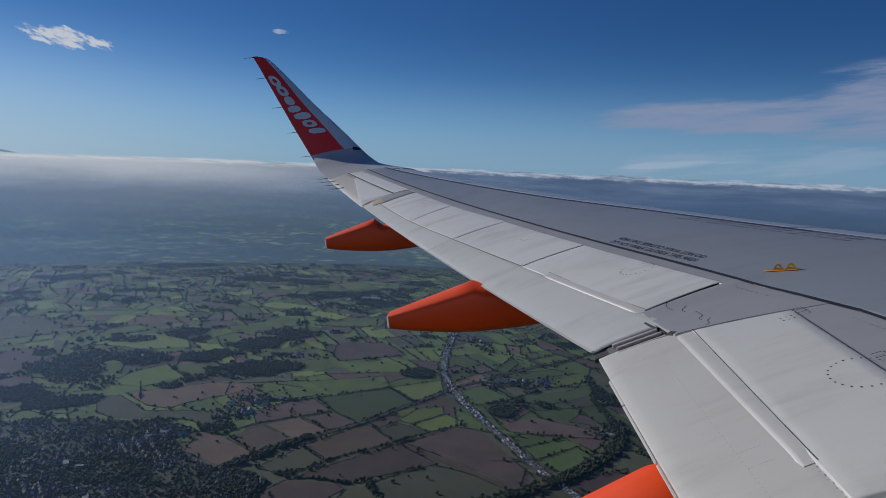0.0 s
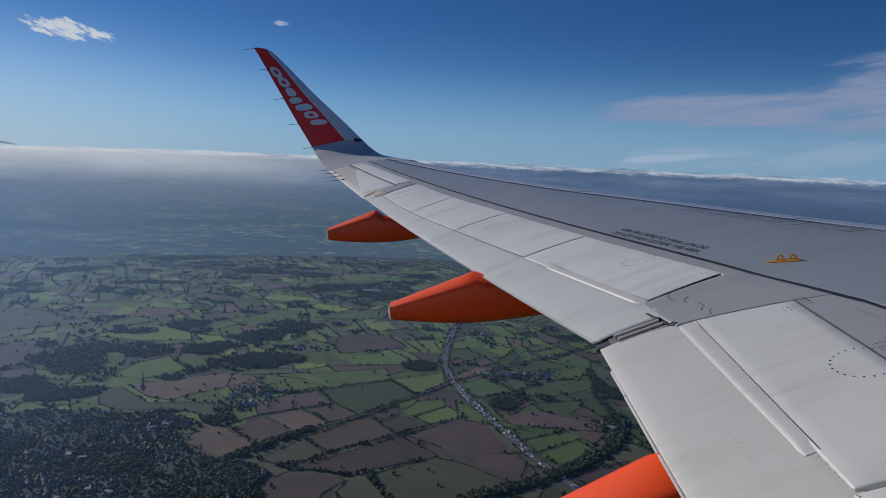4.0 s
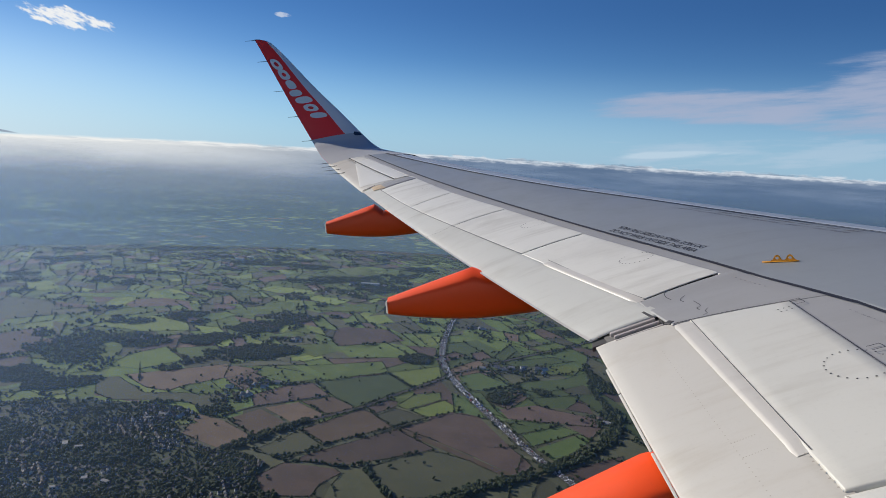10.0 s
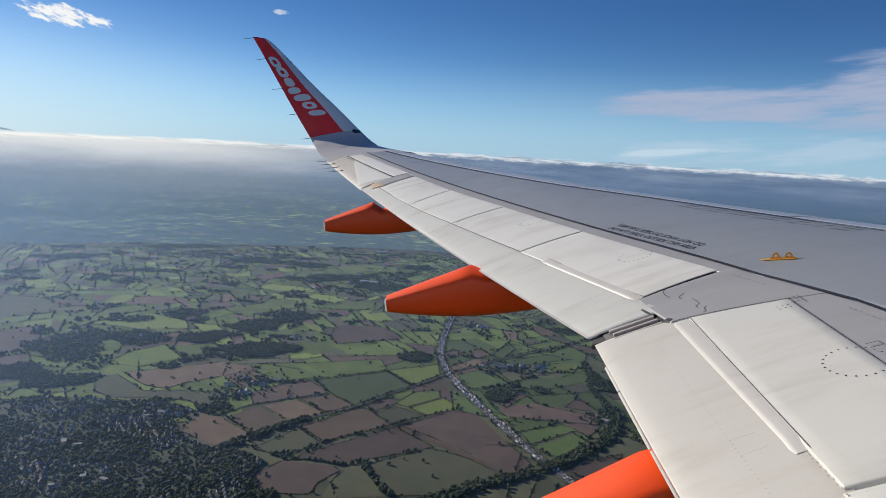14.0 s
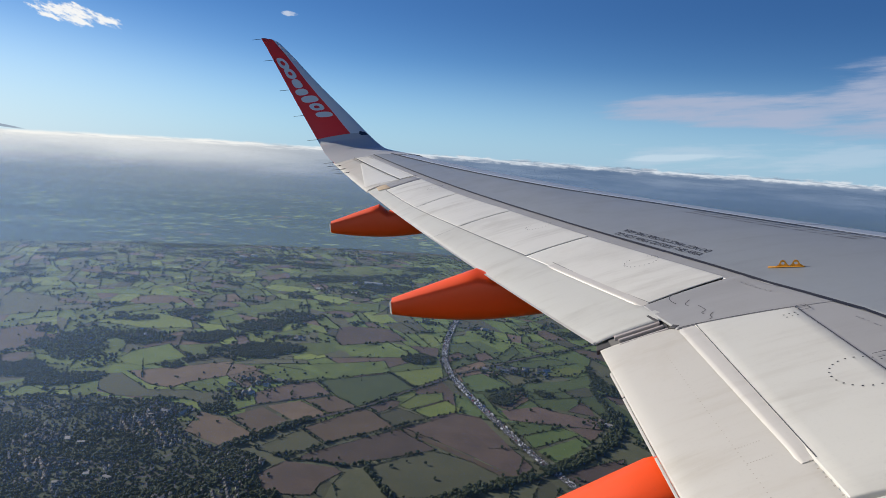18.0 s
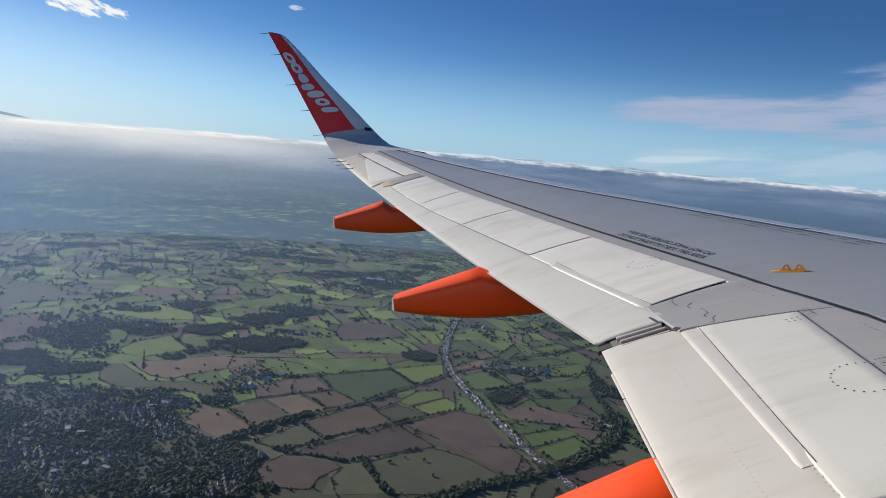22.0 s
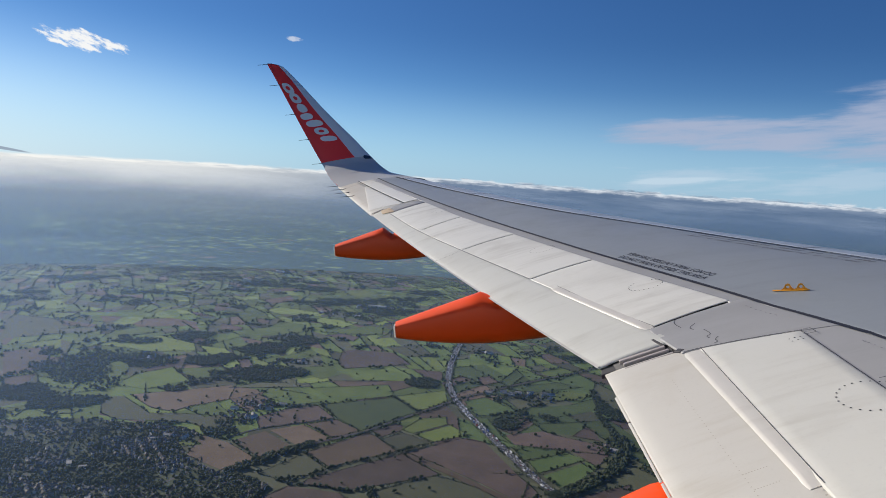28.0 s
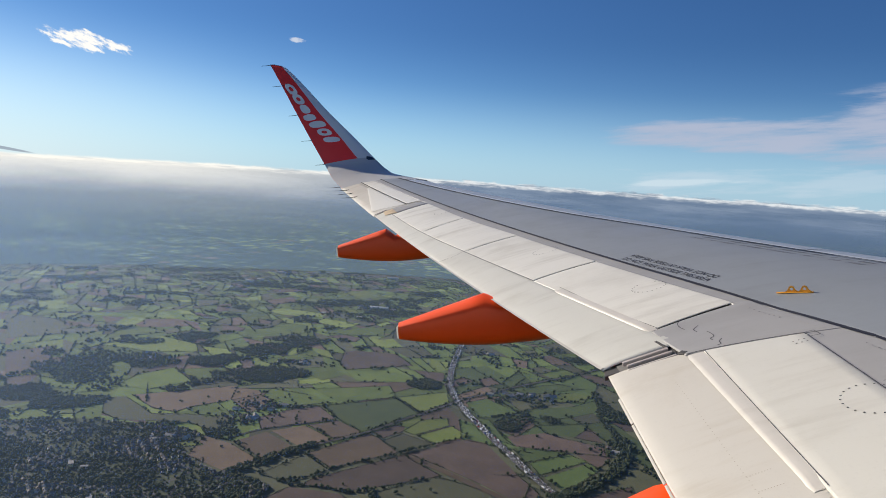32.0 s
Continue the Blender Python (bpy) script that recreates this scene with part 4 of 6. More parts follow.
for s in (15.3, 15.75, 16.2, 16.65):
    y = -9.178 + (16.711 - s) * 0.329
    rod((-s, y + 0.03, height(s, y) + 0.012), wing)
for t in (0.43, 0.575, 0.715, 0.82, 0.985):
    q = along(TIP_TRAIL, t)
    rod((q.x, q.y + 0.02, q.z), sharklet, 0.24)

# the aircraft's side, which carries the wing
bm = bmesh.new()
rows = []
for y, r in ((-14, 1.93), (-12, 1.95), (6, 1.95), (8, 1.93)):
    rows.append([(0.30 + r * math.cos(k * math.tau / 48), y, 1.0 + r * 1.04 * math.sin(k * math.tau / 48)) for k in range(48)])
bm = grid_mesh(rows, True)
bm.verts.ensure_lookup_table()
for end in (bm.verts[:48], bm.verts[-48:]):
    bm.faces.new(end)
bmesh.ops.recalc_face_normals(bm, faces=bm.faces)
hull = link_mesh("fuselage_wall", bm, MAT["fuselage_white"])
hull.matrix_world = CRAFT
tagged(hull, "plain white aircraft side that carries the wing", "aircraft wall", kind="structure")


# ---- the land ----
def ground_colour(n):
    p = spot(n)
    v = n.add("ShaderNodeTexVoronoi")
    n.put(v.inputs["Vector"], n.stretch(p, 1.0, 1.5, 0.0))
    v.inputs["Scale"].default_value = 0.0052
    hue = n.split(v.outputs["Color"])
    c = n.mix(n.ramp(hue[0], 0.55, 0.62), (0.055, 0.098, 0.020, 1), (0.078, 0.118, 0.028, 1))
    c = n.mix(n.ramp(hue[1], 0.72, 0.76), c, (0.12, 0.09, 0.06, 1))
    c = n.mix(n.ramp(n.noise(p, 0.004, 5.0, 0.65), 0.56, 0.64), c, (0.022, 0.036, 0.013, 1))
    c = n.mix(n.ramp(n.noise(p, 0.05, 6.0, 0.7), 0.35, 0.7), c, (0.040, 0.060, 0.020, 1))
    return surface(n, c, 0.95, 0.0, n.noise(p, 0.1, 4.0), 1.0)


MAT["ground"] = material("ground", ground_colour)
REACH = 4900.0
bm = bmesh.new()
bmesh.ops.create_circle(bm, cap_ends=True, segments=128, radius=REACH)
ground = link_mesh("ground", bm, MAT["ground"], None, "", False)
tagged(ground, "green and brown farmland with hedges, reaching into haze", "ground", kind="structure")

rng = np.random.default_rng(5)

ICO = bmesh.new()
bmesh.ops.create_icosphere(ICO, subdivisions=1, radius=1.0)
ICO_V = np.array([v.co[:] for v in ICO.verts])
ICO_F = np.array([[v.index for v in f.verts] for f in ICO.faces])
ICO.free()


def clumps(centres, radii):
    """Arrays for many ragged leafy clumps."""
    centres, radii = np.asarray(centres, float), np.asarray(radii, float)
    n = len(centres)
    turn = rng.uniform(0, math.tau, n)
    c, s = np.cos(turn)[:, None], np.sin(turn)[:, None]
    v = ICO_V[None] * rng.uniform(0.68, 1.28, (n, len(ICO_V), 1))
    x, y = v[..., 0] * c - v[..., 1] * s, v[..., 0] * s + v[..., 1] * c
    v = np.stack([x, y, v[..., 2]], -1) * radii[:, None, :] + centres[:, None, :]
    f = ICO_F[None] + (np.arange(n) * len(ICO_V))[:, None, None]
    return v.reshape(-1, 3), f.reshape(-1, 3)


def leafy(name, centres, radii, mat, label, category, kind="stuff"):
    v, f = clumps(centres, radii)
    ob = new(name, raw_mesh(name, v, f, mat))
    return tagged(ob, label, category, kind=kind)


LATTICE = rng.random((256, 256))


def rough(x, y, size):
    """Smooth random heights, 0 to 1, with lumps of the given size and of half and a quarter of it."""
    total = 0.0
    for k, weight in ((1.0, 0.56), (2.0, 0.28), (4.0, 0.16)):
        u, v = x / size * k + 91.3 * k, y / size * k + 37.7 * k
        i, j = math.floor(u), math.floor(v)
        a, b = u - i, v - j
        a, b = a * a * (3 - 2 * a), b * b * (3 - 2 * b)
        g = LATTICE[i % 256, j % 256] * (1 - a) + LATTICE[(i + 1) % 256, j % 256] * a
        h = LATTICE[i % 256, (j + 1) % 256] * (1 - a) + LATTICE[(i + 1) % 256, (j + 1) % 256] * a
        total += weight * (g * (1 - b) + h * b)
    return total


TREES, HEDGE, NEAR_TREES = [], [], []


def seen(x, y, pad=4.0):
    a = math.degrees(math.atan2(y, -x))
    return x < -700 and -36.5 - pad < a < 33.0 + pad and math.hypot(x, y) < REACH - 30


def add_tree(x, y, size):
    if seen(x, y):
        TREES.append((x, y, size * 0.80))


def add_hedge(ax, ay, bx, by, trees=0.18, high=3.0, gap=0.06):
    length = math.hypot(bx - ax, by - ay)
    far = math.hypot((ax + bx) / 2, (ay + by) / 2)
    step = 5.0 if far < 2300 else 8.0 if far < 3300 else 13.0 if far < 4600 else 24.0
    gap = gap if far < 3300 else 0.12 if far < 3800 else 0.18 if far < 4600 else 0.25
    n = max(2, int(length / step))
    wave = rng.uniform(0, 6.28)
    for i in range(n):
        if rng.random() < gap:
            continue
        t = (i + rng.uniform(-0.3, 0.3)) / n
        x, y = ax + (bx - ax) * t + rng.normal(0, 0.8), ay + (by - ay) * t + rng.normal(0, 0.8)
        if not seen(x, y):
            continue
        k = 0.75 + 0.35 * math.sin(wave + i * 0.7)
        h = high * 0.85 * k * rng.uniform(0.7, 1.3) * (1.0 if far < 3300 else 0.8 if far < 4600 else 1.2)
        HEDGE.append((x, y, h * 0.35, step * 0.62, step * 0.52 * rng.uniform(0.45, 0.7), h * 0.75))
        if rng.random() < trees * step / 8 * (1.0 if far < 2400 else 1.5):
            add_tree(x, y, rng.uniform(3.5, 7.0))


FAR_FIELDS = {k: ([], []) for k in FIELD}


def flat_field(kind, pts, z, name="field"):
    pts = np.asarray(pts, float)
    m = pts.mean(0)
    bm = bmesh.new()
    vs = [bm.verts.new((x, y, z)) for x, y in pts]
    low = [bm.verts.new((x + (x - m[0]) * 0.004, y + (y - m[1]) * 0.004, z - 0.3)) for x, y in pts]
    f = bm.faces.new(vs)
    for i in range(len(vs)):
        j = (i + 1) % len(vs)
        bm.faces.new((vs[i], low[i], low[j], vs[j]))
    bmesh.ops.recalc_face_normals(bm, faces=bm.faces)
    ob = link_mesh(name, bm, FIELD[kind], ground, "", False)
    return ob


def inside(x, y, poly):
    odd = False
    for (ax, ay), (bx, by) in zip(poly, poly[1:] + poly[:1]):
        if (ay > y) != (by > y) and x < (bx - ax) * (y - ay) / (by - ay) + ax:
            odd = not odd
    return odd


PLACED = []


def field(kind, *xy):
    pts = [(xy[i], xy[i + 1]) for i in range(0, len(xy), 2)]
    PLACED.append(pts)
    ob = flat_field(kind, pts, 0.62 + 0.012 * len(PLACED))
    ob["label"] = {"pasture": "green grass field", "bright": "bright green grass field", "lush": "deep green grass field", "meadow": "dull olive grass field", "stubble": "pale brown stubble field", "plough": "dark brown ploughed field"}[kind]
    for (ax, ay), (bx, by) in zip(pts, pts[1:] + pts[:1]):
        if rng.random() < 0.75:
            add_hedge(ax, ay, bx, by, 0.14, 2.4)


WOODS = []


def wood(x, y, rx, ry):
    WOODS.append((x, y, rx, ry))


HAMLETS = []


def hamlet(x, y, rx, ry, n):
    HAMLETS.append((x, y, rx, ry, n))


field("stubble", -1653, -542, -1736, -484, -1646, -389, -1568, -447)
field("stubble", -1747, -475, -1804, -403, -1722, -316, -1653, -377)
field("stubble", -1810, -398, -1863, -328, -1791, -252, -1724, -309)
field("plough", -1751, -503, -1832, -537, -1915, -478, -1966, -402, -1875, -338)
field("lush", -1973, -396, -2099, -201, -1972, -121, -1803, -239, -1805, -262, -1873, -327)
field("bright", -2111, -199, -2209, -53, -2104, -44, -1989, -115)
field("pasture", -1952, -479, -2013, -578, -2097, -578, -2060, -440, -2008, -374)
field("pasture", -2127, -456, -2224, -234, -2116, -203, -2015, -352)
field("meadow", -1484, -427, -1614, -356, -1539, -288, -1491, -326, -1465, -381)
field("stubble", -1622, -353, -1783, -236, -1764, -211, -1681, -140, -1598, -233, -1547, -282)
field("plough", -1795, -223, -1868, -173, -1857, -149, -1816, -152, -1760, -196)
field("bright", -1825, -150, -1926, -109, -1957, -41, -1896, -34, -1804, -118)
field("meadow", -1740, -195, -1807, -151, -1752, -68, -1675, -147)
field("bright", -1797, -112, -1893, -27, -1827, 22, -1757, -64)
field("plough", -1482, -311, -1660, -135, -1558, -36, -1466, -174, -1438, -229, -1448, -327)
field("plough", -1671, -120, -1805, 18, -1788, 64, -1617, 129, -1491, 182, -1441, 144, -1536, 49, -1605, -34)
field("meadow", -1549, -36, -1507, 43, -1424, 129, -1377, 56, -1326, -9, -1311, -107, -1379, -155, -1439, -176, -1528, -70)
field("plough", -1364, -386, -1434, -348, -1421, -238, -1403, -222, -1343, -256, -1293, -261, -1284, -351)
field("meadow", -1407, -216, -1430, -180, -1379, -155, -1309, -117, -1275, -235, -1348, -232)
field("lush", -2116, 8, -2172, 72, -2060, 162, -2001, 87, -1992, 42)
field("lush", -1972, 26, -1977, 75, -1839, 110, -1785, 139, -1818, 96)
field("plough", -1851, 121, -1903, 224, -1875, 267, -1836, 351, -1809, 388, -1769, 369, -1777, 271, -1782, 142)
field("plough", -1885, 301, -1967, 347, -1945, 368, -1862, 370)
field("lush", -1771, 131, -1769, 267, -1734, 238, -1683, 158)
field("lush", -1679, 167, -1757, 268, -1720, 311, -1612, 187)
field("plough", -1769, 284, -1768, 378, -1671, 329, -1718, 316)
field("lush", -1598, 196, -1706, 311, -1681, 338, -1557, 258, -1532, 233)
field("plough", -1476, 236, -1541, 319, -1589, 390, -1502, 373, -1429, 266)
field("lush", -2062, 167, -2107, 207, -2163, 332, -2247, 410, -2138, 411, -2062, 319, -2010, 233, -2027, 205)
field("bright", -2277, 277, -2316, 354, -2287, 401, -2217, 374, -2195, 251)
field("lush", -2187, 63, -2333, 194, -2416, 334, -2376, 395, -2295, 275, -2232, 162)
field("plough", -2392, 46, -2424, 92, -2355, 118, -2302, 65)
field("bright", -3101, -1933, -3154, -1847, -3058, -1760, -2973, -1721, -2934, -1815)
field("meadow", -2801, -1873, -2782, -1663, -2690, -1529, -2558, -1475, -2419, -1617)
field("bright", -2885, -1722, -2910, -1626, -2817, -1621, -2769, -1639)
field("pasture", -2935, -1633, -3045, -1355, -2938, -1318, -2870, -1597)
field("stubble", -2761, -1604, -2730, -1449, -2683, -1424, -2676, -1555)
field("stubble", -2789, -1331, -2901, -1338, -2952, -1240, -2906, -1101, -2824, -1139, -2750, -1289)
field("meadow", -2619, -1532, -2690, -1433, -2622, -1387, -2542, -1486)
field("pasture", -2543, -1328, -2668, -1339, -2759, -1271, -2705, -1168, -2605, -1242)
field("bright", -2433, -1290, -2629, -1145, -2557, -990, -2456, -942, -2398, -1078, -2424, -1205)
field("plough", -2250, -1504, -2379, -1410, -2109, -1281, -2015, -1346)
field("plough", -1989, -1328, -2047, -1263, -1877, -1218, -1845, -1231)
field("pasture", -2013, -1005, -2126, -1001, -2231, -931, -2099, -822, -1986, -909)
field("pasture", -2216, -913, -2280, -786, -2185, -734, -2119, -819)
field("bright", -2530, -963, -2519, -859, -2321, -739, -2246, -759)
field("bright", -3275, -934, -3375, -898, -3312, -666, -3233, -675, -3213, -853)
field("pasture", -2800, -945, -2920, -820, -3041, -806, -3021, -690, -2875, -666, -2777, -755, -2741, -879)
field("bright", -3118, -680, -3200, -655, -3151, -479, -3011, -529)
field("pasture", -2906, -598, -3101, -421, -3066, -361, -2941, -349, -2904, -503)
field("plough", -2852, -568, -2902, -508, -2869, -432, -2789, -441)
field("plough", -2607, -452, -2650, -417, -2647, -266, -2497, -188, -2374, -403, -2441, -436)
field("pasture", -2360, -401, -2392, -236, -2347, -177, -2286, -153, -2250, -347)
field("plough", -2437, -178, -2430, -74, -2323, -68, -2332, -121)
field("pasture", -2351, -545, -2398, -443, -2302, -397, -2226, -452, -2266, -496)
field("pasture", -2406, -708, -2543, -584, -2483, -539, -2369, -658)
field("plough", -2931, -1024, -2875, -912, -2819, -905, -2787, -972)
field("stubble", -1929, -922, -2027, -776, -2086, -696, -2063, -602, -2033, -586, -1945, -663, -1875, -731, -1822, -755, -1839, -824)
field("meadow", -1892, -982, -1910, -930, -1795, -807, -1809, -750, -1822, -600, -1764, -577, -1712, -619, -1751, -681, -1744, -777, -1731, -862, -1768, -922)
field("pasture", -1853, -735, -1928, -681, -1847, -615, -1799, -660)
field("bright", -1728, -1047, -1762, -1047, -1780, -977, -1749, -982)
field("pasture", -1739, -1161, -1792, -1108, -1765, -1082, -1716, -1145)
field("stubble", -1549, -609, -1671, -618, -1638, -542, -1557, -449, -1497, -487, -1483, -505, -1517, -561)
field("bright", -1610, -653, -1634, -650, -1638, -622, -1614, -598, -1596, -637)
field("stubble", -3526, -1026, -3716, -933, -3564, -870, -3442, -959)
field("stubble", -3882, -1102, -3971, -967, -3893, -916, -3808, -1049)
field("bright", -3959, -709, -4093, -603, -3945, -491, -3788, -585)
field("meadow", -2064, -688, -2137, -625, -2171, -475, -2138, -459, -2086, -609)
wood(-2528, -1183, 87, 45)
wood(-2680, -1057, 94, 68)
wood(-2190, -1223, 120, 214)
wood(-1888, -1188, 96, 66)
wood(-1831, -1036, 95, 50)
wood(-2279, -1042, 89, 103)
wood(-2343, -843, 79, 74)
wood(-2011, -836, 30, 22)
wood(-2578, -698, 153, 78)
wood(-2749, -579, 88, 87)
wood(-2242, -635, 132, 87)
wood(-2281, -126, 60, 59)
wood(-1940, 131, 54, 62)
wood(-2205, 445, 42, 62)
wood(-2090, 464, 46, 78)
wood(-2016, 252, 38, 31)
wood(-1409, -424, 47, 50)
wood(-1337, -389, 38, 55)
wood(-1441, -470, 22, 29)
wood(-1576, -650, 30, 21)
wood(-1709, -599, 53, 32)
wood(-4390, -1749, 208, 128)
wood(-4036, -1114, 165, 104)
wood(-3636, -589, 183, 99)
wood(-3488, -395, 118, 121)
wood(-3815, -2112, 194, 104)
wood(-3301, -2044, 93, 64)
wood(-3486, -1612, 104, 50)
wood(-3984, -842, 100, 80)
wood(-4137, -246, 148, 105)
wood(-3296, -1037, 78, 57)
wood(-4877, -727, 262, 118)
wood(-2653, -117, 35, 35)
wood(-2779, 428, 74, 48)
wood(-1461, -358, 30, 17)
wood(-1280, -347, 26, 22)
wood(-1361, -362, 15, 30)
wood(-1772, -608, 34, 21)
wood(-1738, -719, 53, 17)
hamlet(-1939, -548, 58, 40, 24)
hamlet(-1818, -579, 40, 27, 14)
hamlet(-2228, 206, 73, 31, 24)
hamlet(-1812, 383, 15, 25, 8)
hamlet(-2294, -1043, 27, 22, 8)
hamlet(-2414, -562, 54, 22, 16)
hamlet(-3324, -642, 54, 42, 8)
hamlet(-3544, -1741, 79, 52, 14)
hamlet(-3292, -476, 82, 40, 10)
hamlet(-3871, -1287, 30, 59, 5)
hamlet(-1645, -679, 31, 23, 18)
hamlet(-3536, -457, 120, 62, 12)
hamlet(-2763, 63, 33, 28, 6)
TOWN = [(-1606, -1154), (-1663, -1109), (-1708, -994), (-1723, -901), (-1718, -775), (-1716, -681), (-1675, -619), (-1636, -669), (-1582, -644), (-1514, -585), (-1464, -493), (-1453, -426), (-1421, -380), (-1322, -401), (-1237, -357), (-1136, -815)]
RAILWAY = [(-1474, -501), (-1493, -489), (-1552, -444), (-1621, -398), (-1693, -333), (-1795, -238), (-1909, -163), (-1987, -107), (-2076, -46), (-2156, 5), (-2221, 72), (-2330, 166), (-2429, 267), (-2535, 377), (-2667, 499), (-2824, 635)]
HEDGE_LANE = [(-1669, -557), (-1747, -504), (-1808, -419), (-1867, -331)]
EAST_HEDGE = [(-1456, -378), (-1488, -325), (-1536, -286), (-1591, -232), (-1674, -136), (-1750, -59), (-1790, -18), (-1823, 22)]
TREE_ROW = [(-1458, -194), (-1438, -181), (-1399, -161), (-1353, -136), (-1303, -111)]
SOUTH_HEDGE = [(-1440, -349), (-1446, -279), (-1432, -228), (-1457, -172), (-1534, -70)]
STRIP = [(-1664, -132), (-1585, -35), (-1516, 43), (-1429, 138)]
BELT = [(-1282, -50), (-1321, 2), (-1374, 56), (-1418, 126), (-1470, 188), (-1509, 234), (-1557, 283), (-1629, 346), (-1712, 390), (-1814, 420), (-1906, 420), (-1985, 409), (-2083, 405), (-2197, 420), (-2320, 425)]
TOWN_BELT = [(-1476, -493), (-1545, -442), (-1618, -397), (-1672, -350)]
MOTORWAY = [(-1075, 368), (-1200, 333), (-1321, 294), (-1415, 258), (-1499, 215), (-1595, 172), (-1682, 137), (-1782, 98), (-1899, 55), (-2014, 14), (-2109, -14), (-2227, -38), (-2358, -49), (-2551, -47), (-2813, -29), (-3140, 7), (-3659, 79), (-4427, 223), (-5858, 551)]
HEDGES = [[(-1930, -481), (-1978, -397), (-2105, -202)], [(-2099, -201), (-1974, -114)], [(-2000, 84), (-2060, 162), (-2147, 244), (-2280, 419)], [(-1985, 409), (-2083, 405), (-2242, 413)], [(-2060, 162), (-2165, 106), (-2178, 72)]]


def ribbon(points, wide, z, name, mat, parent, label="", offset=0.0, t0=0.0, t1=1.0, n=120, dash=None):
    """A band of road along a smooth line."""
    rows = []
    pts = [along([(*p, 0) for p in points], t0 + (t1 - t0) * i / n) for i in range(n + 1)]
    bm = bmesh.new()
    last = None
    run = 0.0
    for i, p in enumerate(pts):
        d = (pts[min(i + 1, n)] - pts[max(i - 1, 0)]).normalized()
        side = Vector((-d.y, d.x, 0))
        row = (bm.verts.new(p + side * (offset + wide / 2) + Vector((0, 0, z))), bm.verts.new(p + side * (offset - wide / 2) + Vector((0, 0, z))))
        if last and not (dash and i % 2):
            bm.faces.new((last[0], last[1], row[1], row[0]))
        last = row
    return link_mesh(name, bm, mat, parent, label, False)


# a loose patchwork of fields over all the land in view, beneath the placed ones
def patchwork():
    turn = math.radians(24)
    co, si = math.cos(turn), math.sin(turn)
    sx, sy = 150.0, 108.0
    grid = {}
    for i in range(-48, 48):
        for j in range(-58, 58):
            u, v = (i + rng.uniform(-0.40, 0.40) + 0.5 * (j % 2)) * sx, (j + rng.uniform(-0.40, 0.40)) * sy
            grid[i, j] = (u * co - v * si - 2400, u * si + v * co)
    kinds = ["pasture"] * 12 + ["bright"] * 3 + ["meadow"] * 6 + ["stubble"] * 3 + ["plough"] * 2
    near = 0
    for (i, j), a in list(grid.items()):
        quad = [grid.get(q) for q in ((i, j), (i + 1, j), (i + 1, j + 1), (i, j + 1))]
        if None in quad:
            continue
        mx, my = sum(q[0] for q in quad) / 4, sum(q[1] for q in quad) / 4
        if not seen(mx, my, 8.0) or math.hypot(mx, my) > REACH - 160:
            continue
        pieces = [quad]
        if rng.random() < 0.38:
            k = rng.uniform(0.35, 0.65)
            lerp = lambda p, q: (p[0] + (q[0] - p[0]) * k, p[1] + (q[1] - p[1]) * k)
            m1, m2 = lerp(quad[0], quad[1]), lerp(quad[3], quad[2])
            pieces = [[quad[0], m1, m2, quad[3]], [m1, quad[1], quad[2], m2]]
        if math.hypot(mx, my) > 2500:
            finer = []
            for q in pieces:
                k = rng.uniform(0.4, 0.6)
                m1 = tuple(q[1][i] + (q[2][i] - q[1][i]) * k for i in (0, 1))
                m2 = tuple(q[0][i] + (q[3][i] - q[0][i]) * k for i in (0, 1))
                finer += [[q[0], q[1], m1, m2], [m2, m1, q[2], q[3]]]
            pieces = finer
        for q in pieces:
            cx, cy = sum(p[0] for p in q) / 4, sum(p[1] for p in q) / 4
            kind = kinds[rng.integers(len(kinds) if math.hypot(cx, cy) < 2500 else len(kinds) - 3)]
            if math.hypot(cx, cy) < 1800:
                kind = "meadow"
            if cy > -60 and math.hypot(cx, cy) < 2500 and kind in ("pasture", "bright"):
                kind = "lush"
            hidden = any(inside(cx, cy, p) for p in PLACED)
            if math.hypot(cx, cy) < 2500 and near < 300:
                near += 1
                flat_field(kind, q, 0.45)
            else:
                v, f = FAR_FIELDS[kind]
                f.append([len(v) + k for k in range(4)])
                v.extend((*p, 0.45) for p in q)
            if hidden:
                continue
            for a, b in ((q[0], q[1]), (q[1], q[2])):
                if rng.random() < 0.72 and not any(inside((a[0] + b[0]) / 2, (a[1] + b[1]) / 2, p) for p in PLACED):
                    add_hedge(*a, *b, 0.15, 3.0)
    for kind, (v, f) in FAR_FIELDS.items():
        if f:
            ob = new("far_field", raw_mesh("far_field", v, f, FIELD[kind]))
            ob.parent = ground
            tagged(ob, "distant patchwork of fields", kind="stuff")


patchwork()

# motorway
motorway = new("motorway")
tagged(motorway, "busy grey six-lane motorway curving between fields", "road", kind="structure")
ribbon(MOTORWAY, 24, 1.70, "verge", FIELD["meadow"], motorway, "grass verge", 0, 0, 1, 240)
for o in (5.3, -5.3):
    ribbon(MOTORWAY, 8.6, 1.78, "carriageway", MAT["asphalt"], motorway, "", o, 0, 1, 240)
ribbon(MOTORWAY, 0.6, 1.95, "central_barrier", MAT["concrete"], motorway, "pale concrete central barrier", 0, 0, 1, 240)
for o in (1.2, 9.4, -1.2, -9.4):
    ribbon(MOTORWAY, 0.15, 1.84, "edge_line", MAT["road_paint"], motorway, "white painted edge line", o, 0, 1, 240)
for o in (3.9, 6.7, -3.9, -6.7):
    ribbon(MOTORWAY, 0.13, 1.84, "lane_line", MAT["road_paint"], motorway, "white dashed lane line", o, 0, 1, 700, True)
line = [along([(*p, 0) for p in MOTORWAY], i / 200) for i in range(201)]
